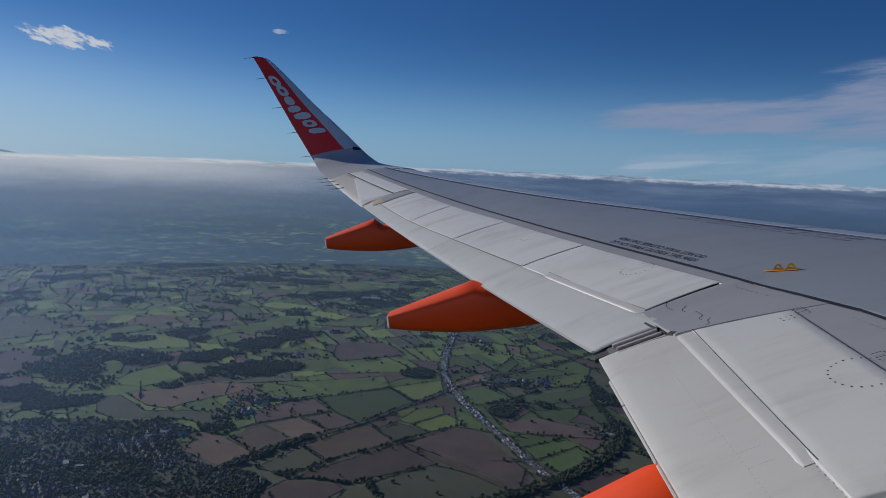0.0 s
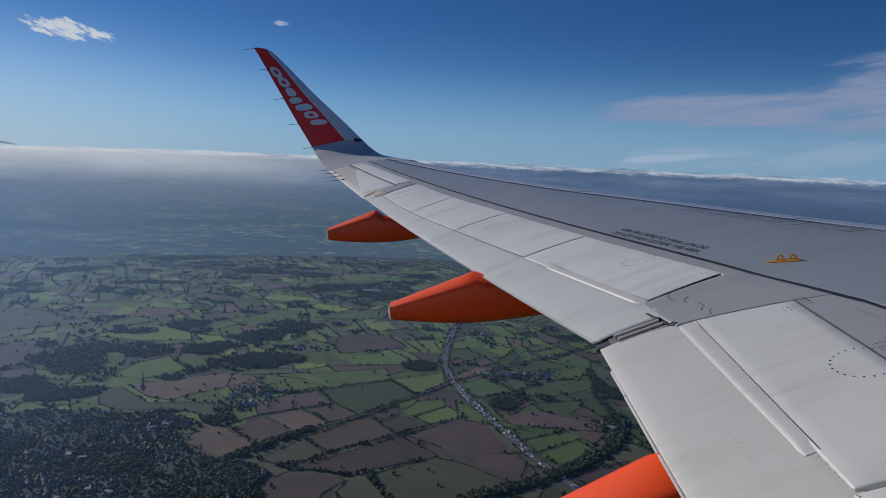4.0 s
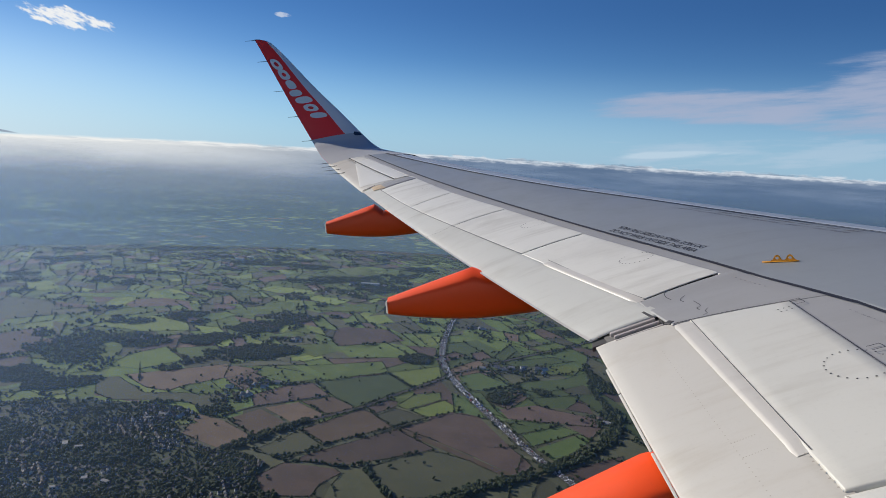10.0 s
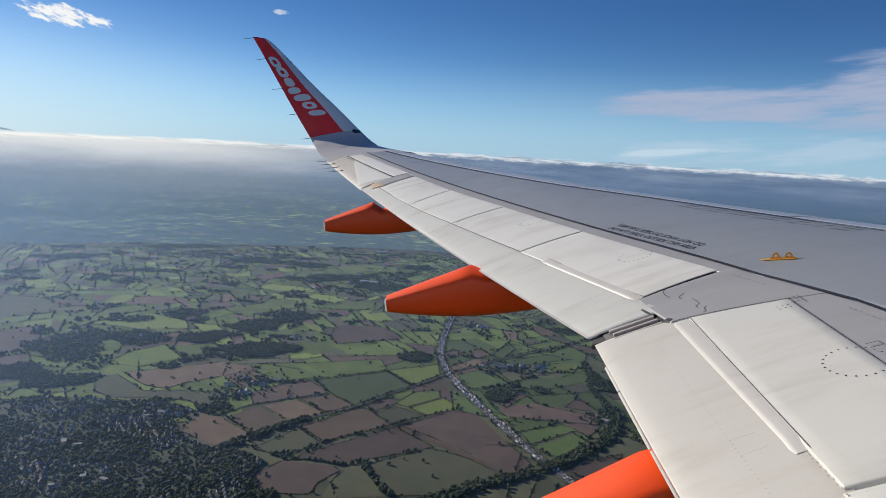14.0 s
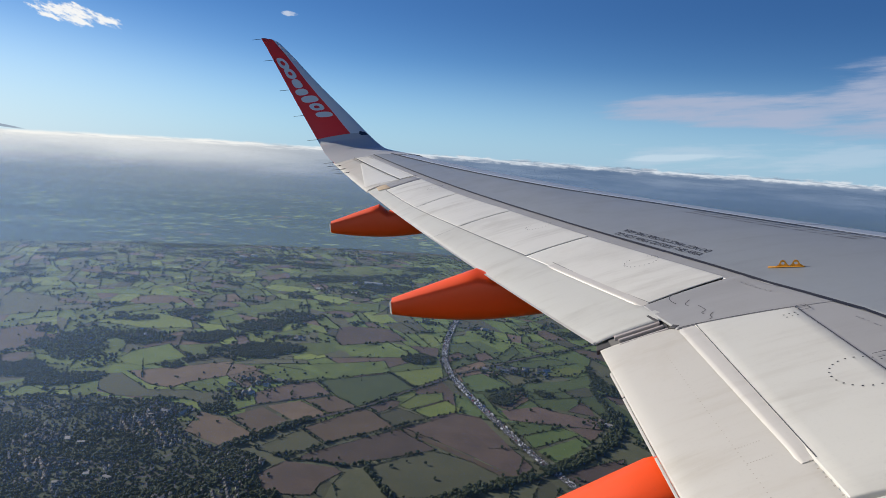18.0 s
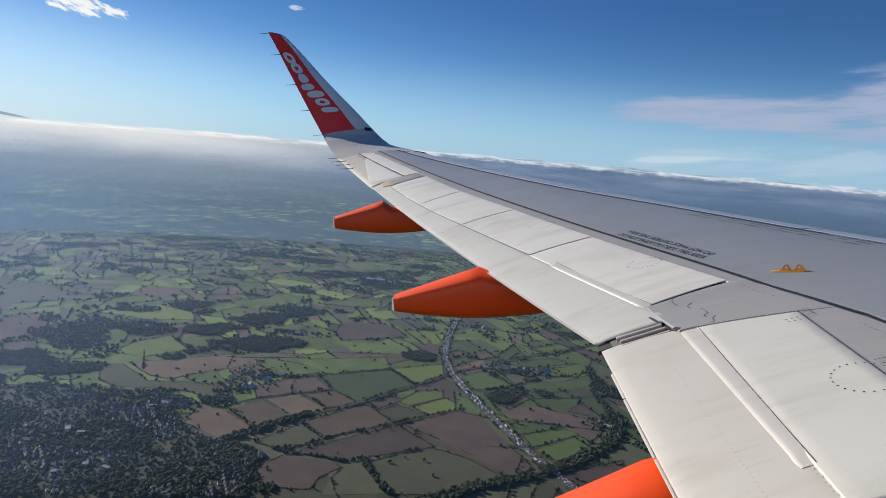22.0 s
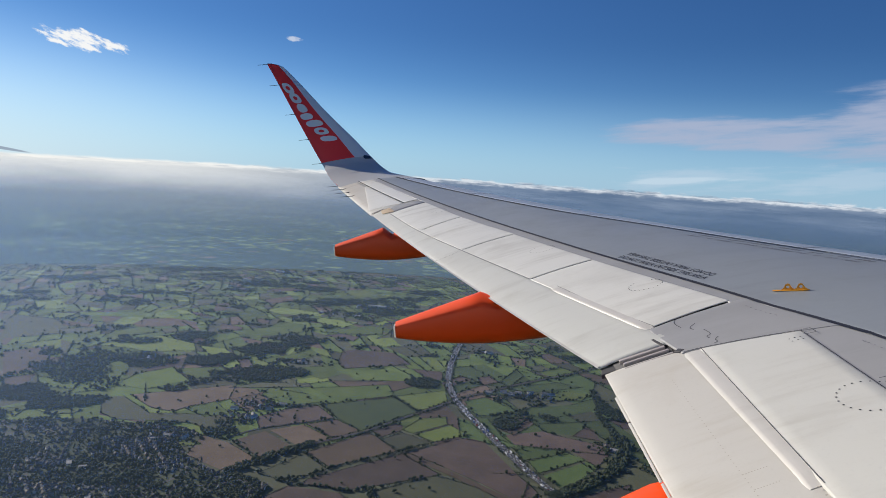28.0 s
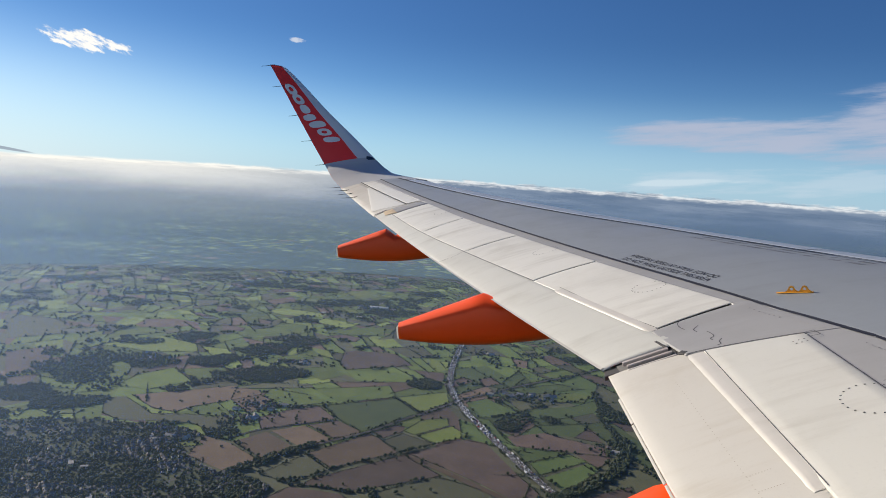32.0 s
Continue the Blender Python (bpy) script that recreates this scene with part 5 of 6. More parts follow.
for a, b in zip(line, line[1:]):
    d = (b - a).normalized()
    for side in (15, -15):
        o = Vector((-d.y, d.x, 0)) * side
        if rng.random() < 0.55:
            add_hedge(a.x + o.x, a.y + o.y, b.x + o.x, b.y + o.y, 0.12, 3.0)

# railway, farm track, hedges and tree belts
railway = new("railway_line")
tagged(railway, "dark railway line between rows of trees", "railway", kind="structure")
ribbon(RAILWAY, 9, 1.72, "ballast", MAT["ballast"], railway, "dark grey stone ballast")
for o in (-2.6, -1.2, 1.2, 2.6):
    ribbon(RAILWAY, 0.25, 1.80, "rail", MAT["asphalt"], railway, "", o)


def hedge_line(points, sides, trees, high):
    """Hedges beside a smooth line, at the given distances from it."""
    q = [along([(*p, 0) for p in points], i / 40) for i in range(41)]
    for a, b in zip(q, q[1:]):
        d = (b - a).normalized()
        for side in sides:
            o = Vector((-d.y, d.x, 0)) * side
            add_hedge(a.x + o.x, a.y + o.y, b.x + o.x, b.y + o.y, trees, high, 0.02)


def belt(points, wide, gap, low, high):
    """A belt of trees along a smooth line, ragged on both sides."""
    line = [(*p, 0) for p in points]
    length = sum(math.hypot(b[0] - a[0], b[1] - a[1]) for a, b in zip(points, points[1:]))
    for _ in range(int(length * wide / (gap * gap))):
        t = rng.uniform(0, 1)
        p = along(line, t)
        d = (along(line, min(1, t + 0.01)) - along(line, max(0, t - 0.01))).normalized()
        o = rng.uniform(-0.5, 0.5) * wide * (0.6 + 0.8 * rough(p.x, p.y, 60.0))
        add_tree(p.x - d.y * o, p.y + d.x * o, rng.uniform(low, high))


hedge_line(RAILWAY, (9, -9), 0.25, 3.5)
hedge_line(HEDGE_LANE, (2,), 0.10, 3.2)
hedge_line(EAST_HEDGE, (0,), 0.75, 3.6)
hedge_line(SOUTH_HEDGE, (0,), 0.5, 3.4)
for points in HEDGES:
    hedge_line(points, (0,), 0.3, 3.0)
belt(TOWN_BELT, 26, 6.5, 5.0, 8.5)
belt(TREE_ROW, 12, 6.5, 5.5, 8.5)
belt(BELT[:11], 36, 7.0, 5.0, 9.0)
belt(BELT[10:], 22, 7.5, 4.5, 7.5)
track = new("farm_track")
tagged(track, "pale bare earth strip across ploughed land", "track", kind="structure")
ribbon(STRIP, 20, 1.72, "track_surface", FIELD["stubble"], track)
lane = new("country_lane")
tagged(lane, "narrow grey country lane between hedges", "road", kind="structure")
ribbon(HEDGE_LANE, 5, 1.72, "lane_surface", MAT["asphalt"], lane)

# a small lake in the far park, and far greenhouses
pond = ribbon([(-2400, -1097), (-2325, -1070), (-2250, -1056)], 28, 1.2, "lake", MAT["water"], None, "", 0, 0, 1, 12)
tagged(pond, "small pale lake among trees", "lake", kind="structure")

# woods
for x, y, rx, ry in WOODS:
    heading = math.atan2(y, x)
    step = 7.6 if math.hypot(x, y) < 2500 else 10.0
    for i in range(int(-1.5 * ry / step), int(1.5 * ry / step) + 1):
        for j in range(int(-1.5 * rx / step), int(1.5 * rx / step) + 1):
            u, v = (i + rng.uniform(-0.45, 0.45)) * step, (j + rng.uniform(-0.45, 0.45)) * step
            tx0, ty0 = x + u * math.cos(heading) - v * math.sin(heading), y + u * math.sin(heading) + v * math.cos(heading)
            if (u / ry) ** 2 + (v / rx) ** 2 < 0.15 + 2.6 * (rough(tx0, ty0, 95.0) - 0.22):
                add_tree(tx0, ty0, rng.uniform(3.5, 7.2))
# copses and thickets all over the plain, growing closer together in the distance
for _ in range(90000):
    a, r = math.radians(rng.uniform(-38, 34)), math.sqrt(rng.uniform(1500.0 ** 2, 4850.0 ** 2))
    x, y = -r * math.cos(a), r * math.sin(a)
    limit = 0.74 - 0.10 * min(1.0, max(0.0, (r - 1900) / 1400)) + 0.03 * min(1.0, max(0.0, (r - 3600) / 900))
    if a > 0.25 and r > 2600 and rng.random() < 0.6:
        continue
    if rough(x * 0.8, y, 85.0 if r > 2300 else 120.0) > limit and not any(inside(x, y, p) for p in PLACED):
        add_tree(x, y, rng.uniform(4.0, 8.5) * (1.0 if r < 4600 else 1.5))
for _ in range(9000):
    a, r = math.radians(rng.uniform(-38, 34)), rng.uniform(4250, 4880)
    x, y = -r * math.cos(a), r * math.sin(a)
    if rough(x * 0.7, y * 0.5, 150.0) > 0.56 - 0.08 * (r - 4250) / 630:
        add_tree(x, y, rng.uniform(4.0, 7.5))
# single trees in parkland
for _ in range(230):
    a, r = math.radians(rng.uniform(-36, 32)), rng.uniform(1250, 3600)
    add_tree(-r * math.cos(a), r * math.sin(a), rng.uniform(3.5, 7.0))
for _ in range(70):
    add_tree(rng.uniform(-1850, -1620), rng.uniform(330, 520), rng.uniform(4, 8))


# houses
def house_proto(name, wall, roof, w, d, h, label):
    base = new(name)
    bm = bmesh.new()
    v = box(bm, -w / 2, w / 2, -d / 2, d / 2, 0, h)
    g = [bm.verts.new((x, 0, h + d * 0.38)) for x in (-w / 2, w / 2)]
    bm.faces.new((v[1], v[3], g[0]))
    bm.faces.new((v[5], g[1], v[7]))
    link_mesh("wall", bm, wall, base, "", False)
    bm = bmesh.new()
    e, t = 0.45, 0.22
    for k in (1, -1):
        a = [(-w / 2 - e, k * (d / 2 + e), h - 0.3), (w / 2 + e, k * (d / 2 + e), h - 0.3), (w / 2 + e, 0, h + d * 0.38 + 0.08), (-w / 2 - e, 0, h + d * 0.38 + 0.08)]
        up = [bm.verts.new((x, y, z + t)) for x, y, z in a]
        lo = [bm.verts.new(p) for p in a]
        bm.faces.new(up)
        bm.faces.new(lo)
        for i in range(4):
            bm.faces.new((up[i], up[(i + 1) % 4], lo[(i + 1) % 4], lo[i]))
    bmesh.ops.recalc_face_normals(bm, faces=bm.faces)
    rf = link_mesh("roof", bm, roof, base, "", False)
    bm = bmesh.new()
    box(bm, w * 0.25, w * 0.25 + 0.9, -0.45, 0.45, h + d * 0.2, h + d * 0.38 + 1.2)
    link_mesh("chimney", bm, MAT["brickwork"], base, "", False)
    return tagged(base, label, "house", "houses of the town and farms")


HOUSES = [
    house_proto("house", MAT["brickwork"], MAT["roof_tile"], 7.5, 6.0, 4.6, "red brick house with a brown tiled roof"),
    house_proto("house", MAT["render_white"], MAT["roof_slate"], 7, 6.0, 4.8, "white rendered house with a slate roof"),
    house_proto("house", MAT["brickwork"], MAT["roof_slate"], 11, 6.2, 4.6, "brick house pair with a grey slate roof"),
    house_proto("barn", MAT["render_white"], MAT["roof_sheet"], 20, 10, 4.5, "pale farm shed with a sheet roof"),
]
HOUSES[3]["category"] = "barn"
used = [False] * 4
FAR_HOUSES = []
house_count = 0


def put_house(kind, x, y, turn):
    global house_count
    if not seen(x, y):
        return
    if house_count < 280:
        m = pose(x, y, 1.0, 0, 0, turn)
        if not used[kind]:
            HOUSES[kind].matrix_world = m
            used[kind] = True
        else:
            copy_thing(HOUSES[kind], m)
        house_count += 1
    else:
        FAR_HOUSES.append((x, y, math.radians(turn)))


for x, y, rx, ry, n in HAMLETS:
    t0 = rng.uniform(0, 180)
    for _ in range(n):
        put_house(int(rng.choice([0, 1, 1, 2, 3], p=[0.3, 0.2, 0.1, 0.2, 0.2])), x + rng.normal(0, ry * 0.6), y + rng.normal(0, rx * 0.55), t0 + rng.normal(0, 12) + 90 * rng.integers(2))
        for _ in range(3):
            add_tree(x + rng.normal(0, ry), y + rng.normal(0, rx), rng.uniform(3.5, 7))

# the town: short streets of houses under many trees
tx = [p[0] for p in TOWN]
ty = [p[1] for p in TOWN]
streets = 0
STREET = []
while streets < 170:
    x, y = rng.uniform(min(tx), max(tx)), rng.uniform(min(ty), max(ty))
    if not inside(x, y, TOWN):
        continue
    streets += 1
    a = math.radians(rng.choice([20, 110, 35, 125, 65, 155]) + rng.normal(0, 6))
    if y < -760 and rng.random() < 0.2:
        continue
    d = (math.cos(a), math.sin(a))
    n = int(rng.integers(5, 12))
    STREET.append(((x, y), (x + d[0] * n * 15, y + d[1] * n * 15)))
    for i in range(n):
        for side in (13, -13):
            hx, hy = x + d[0] * i * 15 - d[1] * side, y + d[1] * i * 15 + d[0] * side
            if inside(hx, hy, TOWN) and rough(hx, hy, 90.0) < 0.56 and rng.random() < 0.7:
                put_house(int(rng.choice([0, 1, 2], p=[0.5, 0.22, 0.28])), hx, hy, math.degrees(a) + rng.normal(0, 4))
gardens = flat_field("garden", TOWN, 1.06, "town_ground")
gardens["label"] = "dark green gardens and lawns between the houses"
for a, b in STREET[:90]:
    if inside(*b, TOWN):
        r = ribbon([a, b], 6, 1.12 + 0.004 * (STREET.index((a, b)) % 50), "street", MAT["asphalt"], ground, "", 0, 0, 1, 4)
n = 0
while n < 7600:
    x, y = rng.uniform(min(tx), max(tx)), rng.uniform(min(ty), max(ty))
    if inside(x, y, TOWN):
        n += 1
        if rough(x, y, 75.0) < 0.47 and rng.random() < 0.68:
            continue
        add_tree(x, y, rng.uniform(3.6, 7.0) if rough(x, y, 90.0) > 0.60 or (y > -560 and x > -1430) else rng.uniform(2.0, 4.2))

# the town's farther houses, as one body of roofs and walls
if FAR_HOUSES:
    vs, fs = [], []
    for x, y, a in FAR_HOUSES:
        w, d, h = rng.uniform(5.0, 7.0), rng.uniform(4.2, 5.2), rng.uniform(3.6, 4.6)
        c, s = math.cos(a), math.sin(a)
        b = len(vs)
        for px, py, pz in ((-w, -d, 0), (w, -d, 0), (w, d, 0), (-w, d, 0), (-w, -d, h), (w, -d, h), (w, d, h), (-w, d, h), (-w, 0, h + 2.6), (w, 0, h + 2.6)):
            vs.append((x + px / 2 * c - py / 2 * s, y + px / 2 * s + py / 2 * c, 1.0 + pz))
        fs += [(b, b + 1, b + 5, b + 4), (b + 2, b + 3, b + 7, b + 6), (b + 1, b + 2, b + 6, b + 5), (b + 3, b, b + 4, b + 7), (b + 4, b + 5, b + 9, b + 8), (b + 6, b + 7, b + 8, b + 9), (b + 5, b + 6, b + 9, b + 9), (b + 7, b + 4, b + 8, b + 8)]
    for name, mat, keep, label in (("town_walls", "far_wall", (0, 1, 2, 3, 6, 7), "pale and brick walls of crowded houses"), ("town_roofs", "roof_slate", (4, 5), "brown roofs of crowded houses")):
        tri = []
        for i, f in enumerate(fs):
            if i % 8 in keep:
                tri.append((f[0], f[1], f[2]))
                if f[3] != f[2]:
                    tri.append((f[0], f[2], f[3]))
        ob = new(name, raw_mesh(name, vs, tri, MAT[mat]))
        tagged(ob, label, "houses", kind="stuff")


# vehicles
def car_proto(name, length, wide, high, cab, label, box_body=False):
    base = new(name)
    bm = bmesh.new()
    L, W = length / 2, wide / 2
    if box_body:
        box(bm, -L, L * 0.72, -W, W, 0.9, high)
        box(bm, L * 0.76, L, -W * 0.95, W * 0.95, 0.5, high * 0.75)
    else:
        prof = [(-L, 0.35), (-L, 0.85), (-L * 0.9, 0.98), (L * 0.45, 0.95), (L * 0.92, 0.8), (L, 0.6), (L, 0.35)]
        rows = [[(x, y, z) for x, z in prof] for y in (-W, W)]
        bm.free()
        bm = grid_mesh(rows, True)
        for y in (-W, W):
            bm.faces.new([v for v in bm.verts if abs(v.co.y - y) < 0.001])
    bmesh.ops.recalc_face_normals(bm, faces=bm.faces)
    link_mesh("body", bm, MAT["car_paint"], base, "", False)
    bm = bmesh.new()
    if box_body:
        box(bm, L * 0.98, L + 0.02, -W * 0.85, W * 0.85, high * 0.42, high * 0.68)
    else:
        lo = [(-L * 0.82, -W * 0.92), (L * 0.42, -W * 0.92), (L * 0.42, W * 0.92), (-L * 0.82, W * 0.92)]
        hi = [(-L * 0.62, -W * 0.75), (L * 0.12, -W * 0.75), (L * 0.12, W * 0.75), (-L * 0.62, W * 0.75)]
        a = [bm.verts.new((*p, 0.95)) for p in lo]
        b = [bm.verts.new((*p, high)) for p in hi]
        for i in range(4):
            bm.faces.new((a[i], a[(i + 1) % 4], b[(i + 1) % 4], b[i]))
        bm.faces.new(b)
    link_mesh("window", bm, MAT["car_glass"], base, "", False)
    if not box_body:
        bm = bmesh.new()
        box(bm, -L * 0.60, L * 0.10, -W * 0.73, W * 0.73, high, high + 0.06)
        link_mesh("roof", bm, MAT["car_paint"], base, "", False)
    for x in (-L * 0.62, L * 0.62):
        for y in (-W, W):
            bm = bmesh.new()
            bmesh.ops.create_cone(bm, cap_ends=True, segments=8, radius1=0.36, radius2=0.36, depth=0.24, matrix=pose(x, y * 0.92, 0.36, 90))
            link_mesh("wheel", bm, MAT["rubber"], base, "", False)
    return tagged(base, label, cab, "vehicles on the motorway")


CAR = car_proto("car", 4.0, 1.7, 1.45, "car", "small car in slow motorway traffic")
VAN = car_proto("van", 5.0, 1.9, 2.2, "van", "boxy van in slow motorway traffic", True)
LORRY = car_proto("lorry", 11.0, 2.3, 3.6, "lorry", "long box lorry in slow motorway traffic", True)
first = {CAR: True, VAN: True, LORRY: True}


def put_vehicle(proto, x, y, turn):
    m = pose(x, y, 1.86, 0, 0, turn)
    if first[proto]:
        proto.matrix_world = m
        first[proto] = False
    else:
        copy_thing(proto, m)


QUEUE = []
path3 = [(*q, 0) for q in MOTORWAY]
for o in (2.5, 5.3, 8.1, -2.5, -5.3, -8.1):
    t = 0.02 + rng.uniform(0, 0.01)
    while t < 0.93:
        p = along(path3, t)
        d = (along(path3, min(1, t + 0.002)) - p).normalized()
        speed = (along(path3, min(1, t + 0.01)) - p).length / 0.01
        side = Vector((-d.y, d.x, 0)) * o
        kind = VAN if rng.random() < 0.10 else CAR
        if abs(o) > 8 and rng.random() < 0.20:
            kind = LORRY
        QUEUE.append((math.hypot(p.x, p.y), kind, p.x + side.x, p.y + side.y, math.degrees(math.atan2(d.y, d.x)) + (0 if o > 0 else 180)))
        t += (rng.uniform(8, 22) + (12 if kind is LORRY else 0)) / speed
QUEUE.sort(key=lambda q: q[0])
for q in QUEUE[:290]:
    put_vehicle(*q[1:])
vs, fs = [], []
for _, kind, x, y, turn in QUEUE[290:]:
    L, W, H = {CAR: (2.0, 0.85, 1.45), VAN: (2.5, 0.95, 2.2), LORRY: (5.5, 1.15, 3.6)}[kind]
    c, s = math.cos(math.radians(turn)), math.sin(math.radians(turn))
    b = len(vs)
    for z, k in ((0.35, 1.0), (0.9, 1.0), (H, 0.72 if kind is CAR else 1.0)):
        for px, py in ((-L, -W), (L * k, -W), (L * k, W), (-L, W)):
            vs.append((x + px * c - py * s, y + px * s + py * c, 1.86 + z))
    for k in (0, 4):
        fs += [(b + k + i, b + k + (i + 1) % 4, b + k + 4 + (i + 1) % 4, b + k + 4 + i) for i in range(4)]
    fs.append((b + 8, b + 9, b + 10, b + 11))
if fs:
    far_cars = new("far_traffic", raw_mesh("far_traffic", vs, fs, MAT["far_paint"]))
    tagged(far_cars, "crowded distant cars and lorries on the motorway", "vehicles", kind="stuff")


# the roadside services: two low buildings, a car park and a footbridge over the motorway
def low_building(x, y, turn, w, d, h, label):
    base = new("service_building")
    bm = bmesh.new()
    box(bm, -w / 2, w / 2, -d / 2, d / 2, 0, h)
    link_mesh("wall", bm, MAT["render_white"], base, "", False)
    bm = bmesh.new()
    box(bm, -w / 2 - 0.6, w / 2 + 0.6, -d / 2 - 0.6, d / 2 + 0.6, h, h + 0.5)
    link_mesh("roof", bm, MAT["roof_sheet"], base, "", False)
    for k in range(int(w // 5)):
        bm = bmesh.new()
        box(bm, -w / 2 + 1 + k * 5, -w / 2 + 4.5 + k * 5, -d / 2 - 0.06, -d / 2 + 0.05, 1.0, h - 0.8)
        link_mesh("window", bm, MAT["car_glass"], base, "", False)
    base.matrix_world = pose(x, y, 1.0, 0, 0, turn)
    return tagged(base, label, "building")


low_building(-1150, 425, 20, 46, 22, 6, "low white motorway service building with a flat roof")
low_building(-1135, 285, 20, 40, 18, 5, "low white motorway service building with a flat roof")
for x, y, a, w, d in ((-1635, -689, 40, 32, 13), (-1621, -715, 130, 23, 11), (-1640, -735, 35, 24, 10), (-1300, -700, 20, 28, 13), (-1288, -654, 70, 21, 11), (-1251, -731, 110, 20, 10), (-1446, -820, 30, 24, 13), (-1434, -784, 110, 20, 10)):
    low_building(x, y, a, w * 0.75, d * 0.75, 5, "pale flat-roofed building among the town's trees")
car_park = new("car_park")
tagged(car_park, "grey asphalt car park beside the motorway", "car park", kind="structure")
bm = bmesh.new()
box(bm, -45, 45, -26, 26, 0.6, 1.36)
tarmac = link_mesh("tarmac", bm, MAT["asphalt"], car_park, "", False)
car_park.matrix_world = pose(-1215, 410, 0, 0, 0, 20)
turn = pose(-1215, 410, 0, 0, 0, 20)
for k in range(28):
    q = turn @ Vector((-40 + (k % 14) * 6, -14 + 28 * (k // 14), 0))
    put_vehicle(CAR, q.x, q.y, 121 + rng.normal(0, 3))
bridge = new("footbridge")
bm = bmesh.new()
box(bm, -38, 38, -1.8, 1.8, 7.0, 7.6)
link_mesh("deck", bm, MAT["concrete"], bridge, "", False)
for sx in (-36, 0, 36):
    bm = bmesh.new()
    box(bm, sx - 0.6, sx + 0.6, -1.2, 1.2, 0, 7.0)
    link_mesh("pier", bm, MAT["concrete"], bridge, "", False)
for sy in (-1.8, 1.8):
    bm = bmesh.new()
    box(bm, -38, 38, sy - 0.08, sy + 0.08, 7.6, 8.7)
    link_mesh("parapet", bm, MAT["roof_sheet"], bridge, "", False)
bridge.matrix_world = pose(-1170, 342, 1.3, 0, 0, 106)
tagged(bridge, "grey concrete footbridge across the motorway", "bridge")


# pale sheds far out on the plain
def warehouse(x, y, turn, w, d):
    base = new("warehouse")
    bm = bmesh.new()
    box(bm, -w / 2, w / 2, -d / 2, d / 2, 0, 9)
    link_mesh("wall", bm, MAT["shed_white"], base, "", False)
    bm = bmesh.new()
    for k in (-1, 1):
        v = [bm.verts.new(q) for q in ((-w / 2 - 0.5, k * d / 2, 9), (w / 2 + 0.5, k * d / 2, 9), (w / 2 + 0.5, 0, 11.5), (-w / 2 - 0.5, 0, 11.5))]
        bm.faces.new(v)
    bmesh.ops.solidify(bm, geom=bm.faces[:], thickness=0.3)
    link_mesh("roof", bm, MAT["shed_white"], base, "", False)
    base.matrix_world = pose(x, y, 0.9, 0, 0, turn)
    return tagged(base, "large pale industrial shed among distant fields", "warehouse", "distant sheds")


for x, y, t, w, d in ((-4111, -1292, 70, 50, 20), (-4184, -1251, 70, 38, 18), (-4670, -520, 95, 74, 22), (-3559, -455, 85, 90, 28), (-4550, -1220, 75, 57, 22)):
    warehouse(x, y, t, w, d)


# trees near the path of view, each a thing, and the rest as one body of leaves
def tree_proto(seed, spread):
    r = np.random.default_rng(seed)
    base = new("tree")
    bm = bmesh.new()
    rows = []
    for i, (z, w) in enumerate(((0, 0.075), (0.25, 0.05), (0.6, 0.035), (1.0, 0.015))):
        rows.append([(w * math.cos(k * math.tau / 6) + 0.02 * i * (seed % 3 - 1), w * math.sin(k * math.tau / 6), z) for k in range(6)])
    bm = grid_mesh(rows, True)
    for k in range(4):
        a = k * math.tau / 4 + seed
        tip = Vector((0.55 * spread * math.cos(a), 0.55 * spread * math.sin(a), 0.95))
        foot = Vector((0, 0, 0.4 + 0.08 * k))
        q = Vector((-math.sin(a), math.cos(a), 0)) * 0.025
        vs = [bm.verts.new(p) for p in (foot + q, foot - q, foot + Vector((0, 0, 0.05)), tip)]
        bm.faces.new((vs[0], vs[1], vs[3]))
        bm.faces.new((vs[1], vs[2], vs[3]))
        bm.faces.new((vs[2], vs[0], vs[3]))
    link_mesh("trunk", bm, MAT["bark"], base)
    n = 26
    a, u = r.uniform(0, math.tau, n), r.uniform(-0.9, 1, n)
    k = np.sqrt(1 - u * u) * r.uniform(0.55, 1.0, n) * spread
    c = np.stack([k * np.cos(a) * 0.75, k * np.sin(a) * 0.75, 1.05 + u * 0.62], -1)
    rad = r.uniform(0.22, 0.40, (n, 1)) * np.array([[1.0, 1.0, 0.8]])
    v, f = clumps(c, rad)
    crown = new("crown", raw_mesh("crown", v, f, MAT["leaf"]))
    crown.parent = base
    return tagged(base, "dark green broadleaf tree in a hedgerow", "tree", "trees near the motorway")


TREES.sort(key=lambda p: math.hypot(p[0] + 1650, p[1] - 40))
protos = [tree_proto(k, sp) for k, sp in ((1, 1.0), (2, 0.85), (3, 1.15))]
for i, (x, y, size) in enumerate(TREES[:280]):
    m = pose(x, y, 0.9, 0, 0, rng.uniform(0, 360)) @ Matrix.Scale(size * 0.85, 4)
    if i < 3:
        protos[i].matrix_world = m
    else:
        t = copy_thing(protos[i % 3], m)
        t.scale = (size * 0.85,) * 3
rest = TREES[280:]
cs, rs = [], []
for x, y, size in rest:
    far = math.hypot(x, y)
    k = 7 if far < 2300 else 4 if far < 3200 else 2 if far < 4600 else 1
    for _ in range(k):
        a, r = rng.uniform(0, math.tau), rng.uniform(0.1, 0.75) * size * 0.8
        cs.append((x + r * math.cos(a), y + r * math.sin(a), size * rng.uniform(0.5, 1.35)))
        q = size * rng.uniform(0.38, 0.62) * (1.0 if k == 7 else 1.25)
        rs.append((q, q, q * 0.9))
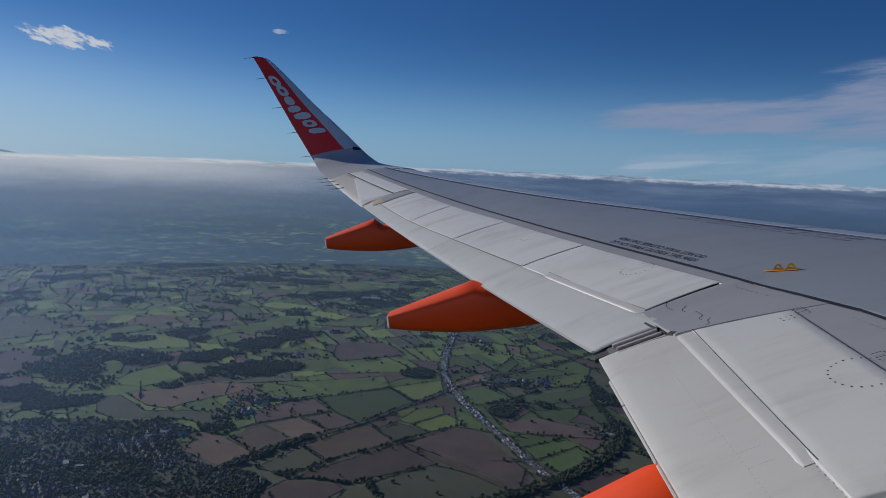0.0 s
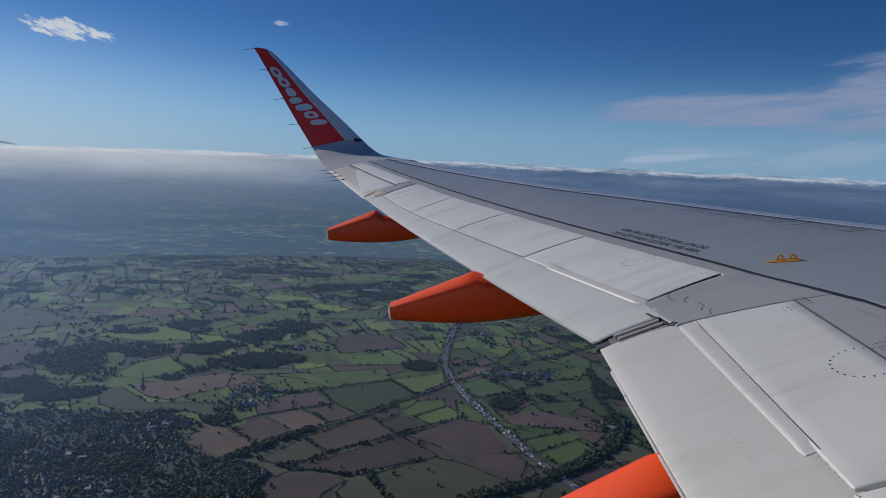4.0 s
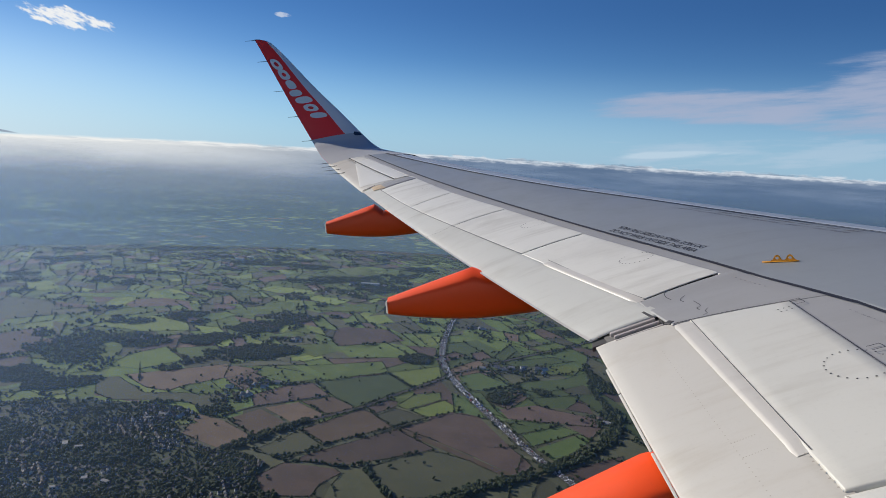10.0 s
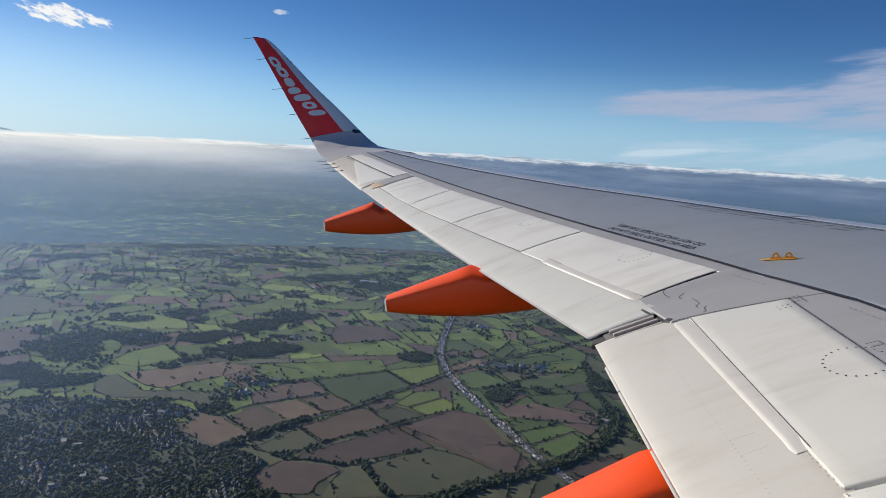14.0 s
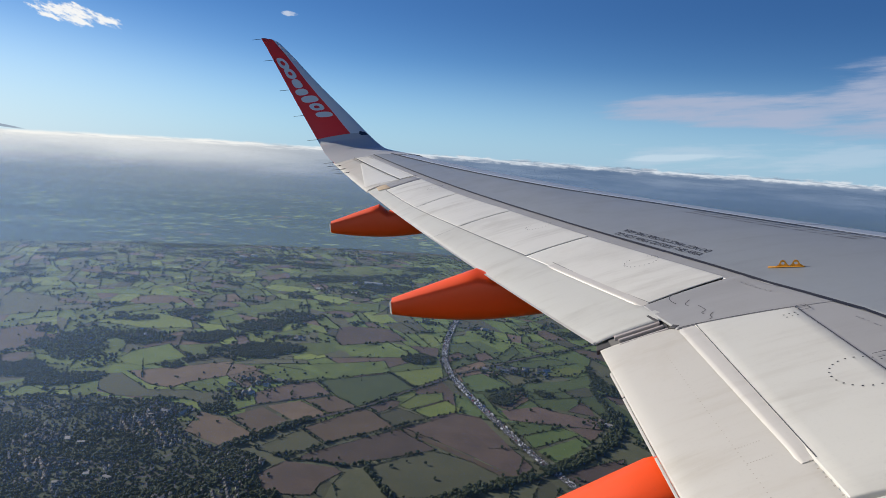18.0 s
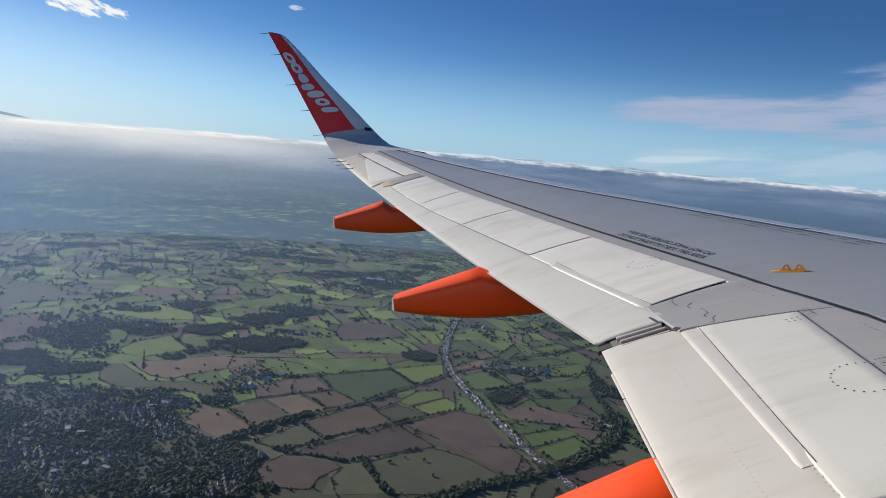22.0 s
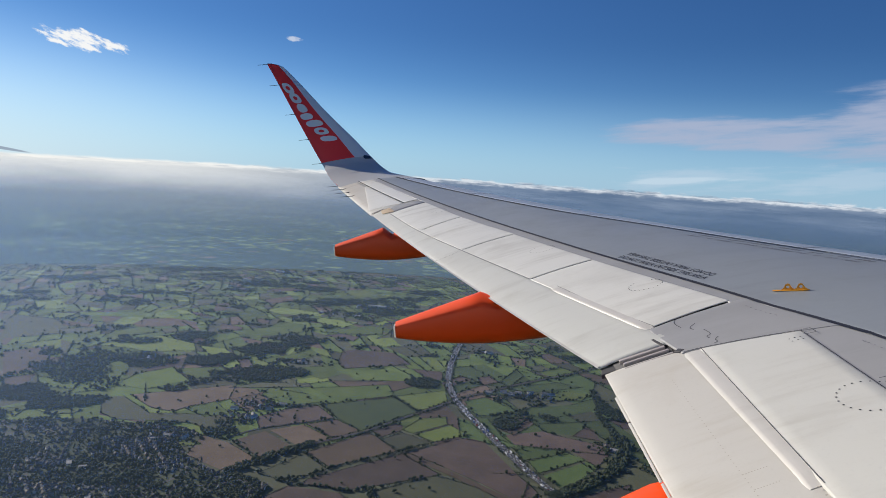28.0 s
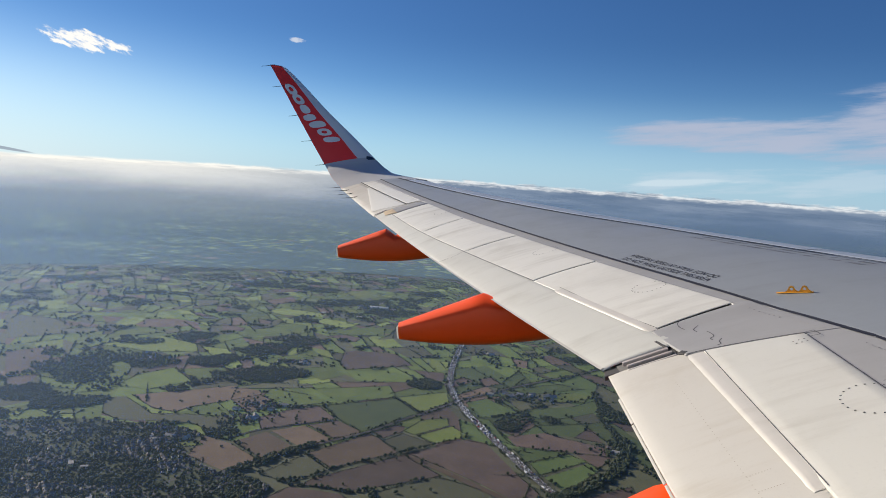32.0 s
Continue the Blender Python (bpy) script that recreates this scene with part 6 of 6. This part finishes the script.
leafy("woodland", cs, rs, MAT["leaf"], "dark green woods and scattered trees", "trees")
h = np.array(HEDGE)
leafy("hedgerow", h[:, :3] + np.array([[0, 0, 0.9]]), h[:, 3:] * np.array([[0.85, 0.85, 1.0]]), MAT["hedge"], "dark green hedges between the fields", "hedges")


# ---- haze and the far rim of the land ----
# Bluish see-through shells, added to imitate haze in the air.
def haze_material(n):
    p = spot(n)
    z = n.split(p)[2]
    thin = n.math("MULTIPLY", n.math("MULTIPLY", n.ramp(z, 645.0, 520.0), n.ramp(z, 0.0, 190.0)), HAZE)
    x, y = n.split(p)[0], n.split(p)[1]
    # denser on the left, to imitate the bright haze towards the sun
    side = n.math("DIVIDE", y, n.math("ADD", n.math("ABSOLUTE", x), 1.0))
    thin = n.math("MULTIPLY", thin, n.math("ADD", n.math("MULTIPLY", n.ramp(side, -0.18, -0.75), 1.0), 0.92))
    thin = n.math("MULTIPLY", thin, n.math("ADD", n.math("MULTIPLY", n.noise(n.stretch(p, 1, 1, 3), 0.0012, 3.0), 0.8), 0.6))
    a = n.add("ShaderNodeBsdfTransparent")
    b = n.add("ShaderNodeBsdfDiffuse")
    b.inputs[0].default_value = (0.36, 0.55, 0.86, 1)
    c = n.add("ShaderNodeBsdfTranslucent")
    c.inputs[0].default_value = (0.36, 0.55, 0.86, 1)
    m = n.add("ShaderNodeMixShader")
    m.inputs[0].default_value = 0.5
    n.put(m.inputs[1], b.outputs[0])
    n.put(m.inputs[2], c.outputs[0])
    k = n.add("ShaderNodeMixShader")
    n.put(k.inputs[0], thin)
    n.put(k.inputs[1], a.outputs[0])
    n.put(k.inputs[2], m.outputs[0])
    return k.outputs[0]


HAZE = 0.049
MAT["haze"] = material("haze", haze_material)


def ring(name, radius, z0, z1, mat, nz=6):
    rows = [[(radius * math.cos(k * math.tau / 160), radius * math.sin(k * math.tau / 160), z0 + (z1 - z0) * i / nz) for k in range(160)] for i in range(nz + 1)]
    return link_mesh(name, grid_mesh(rows, True), mat)


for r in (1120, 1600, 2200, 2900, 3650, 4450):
    tagged(ring("haze", r, 2, 640, MAT["haze"]), "thin bluish see-through shell that stands in for ground haze", "haze", kind="stuff")
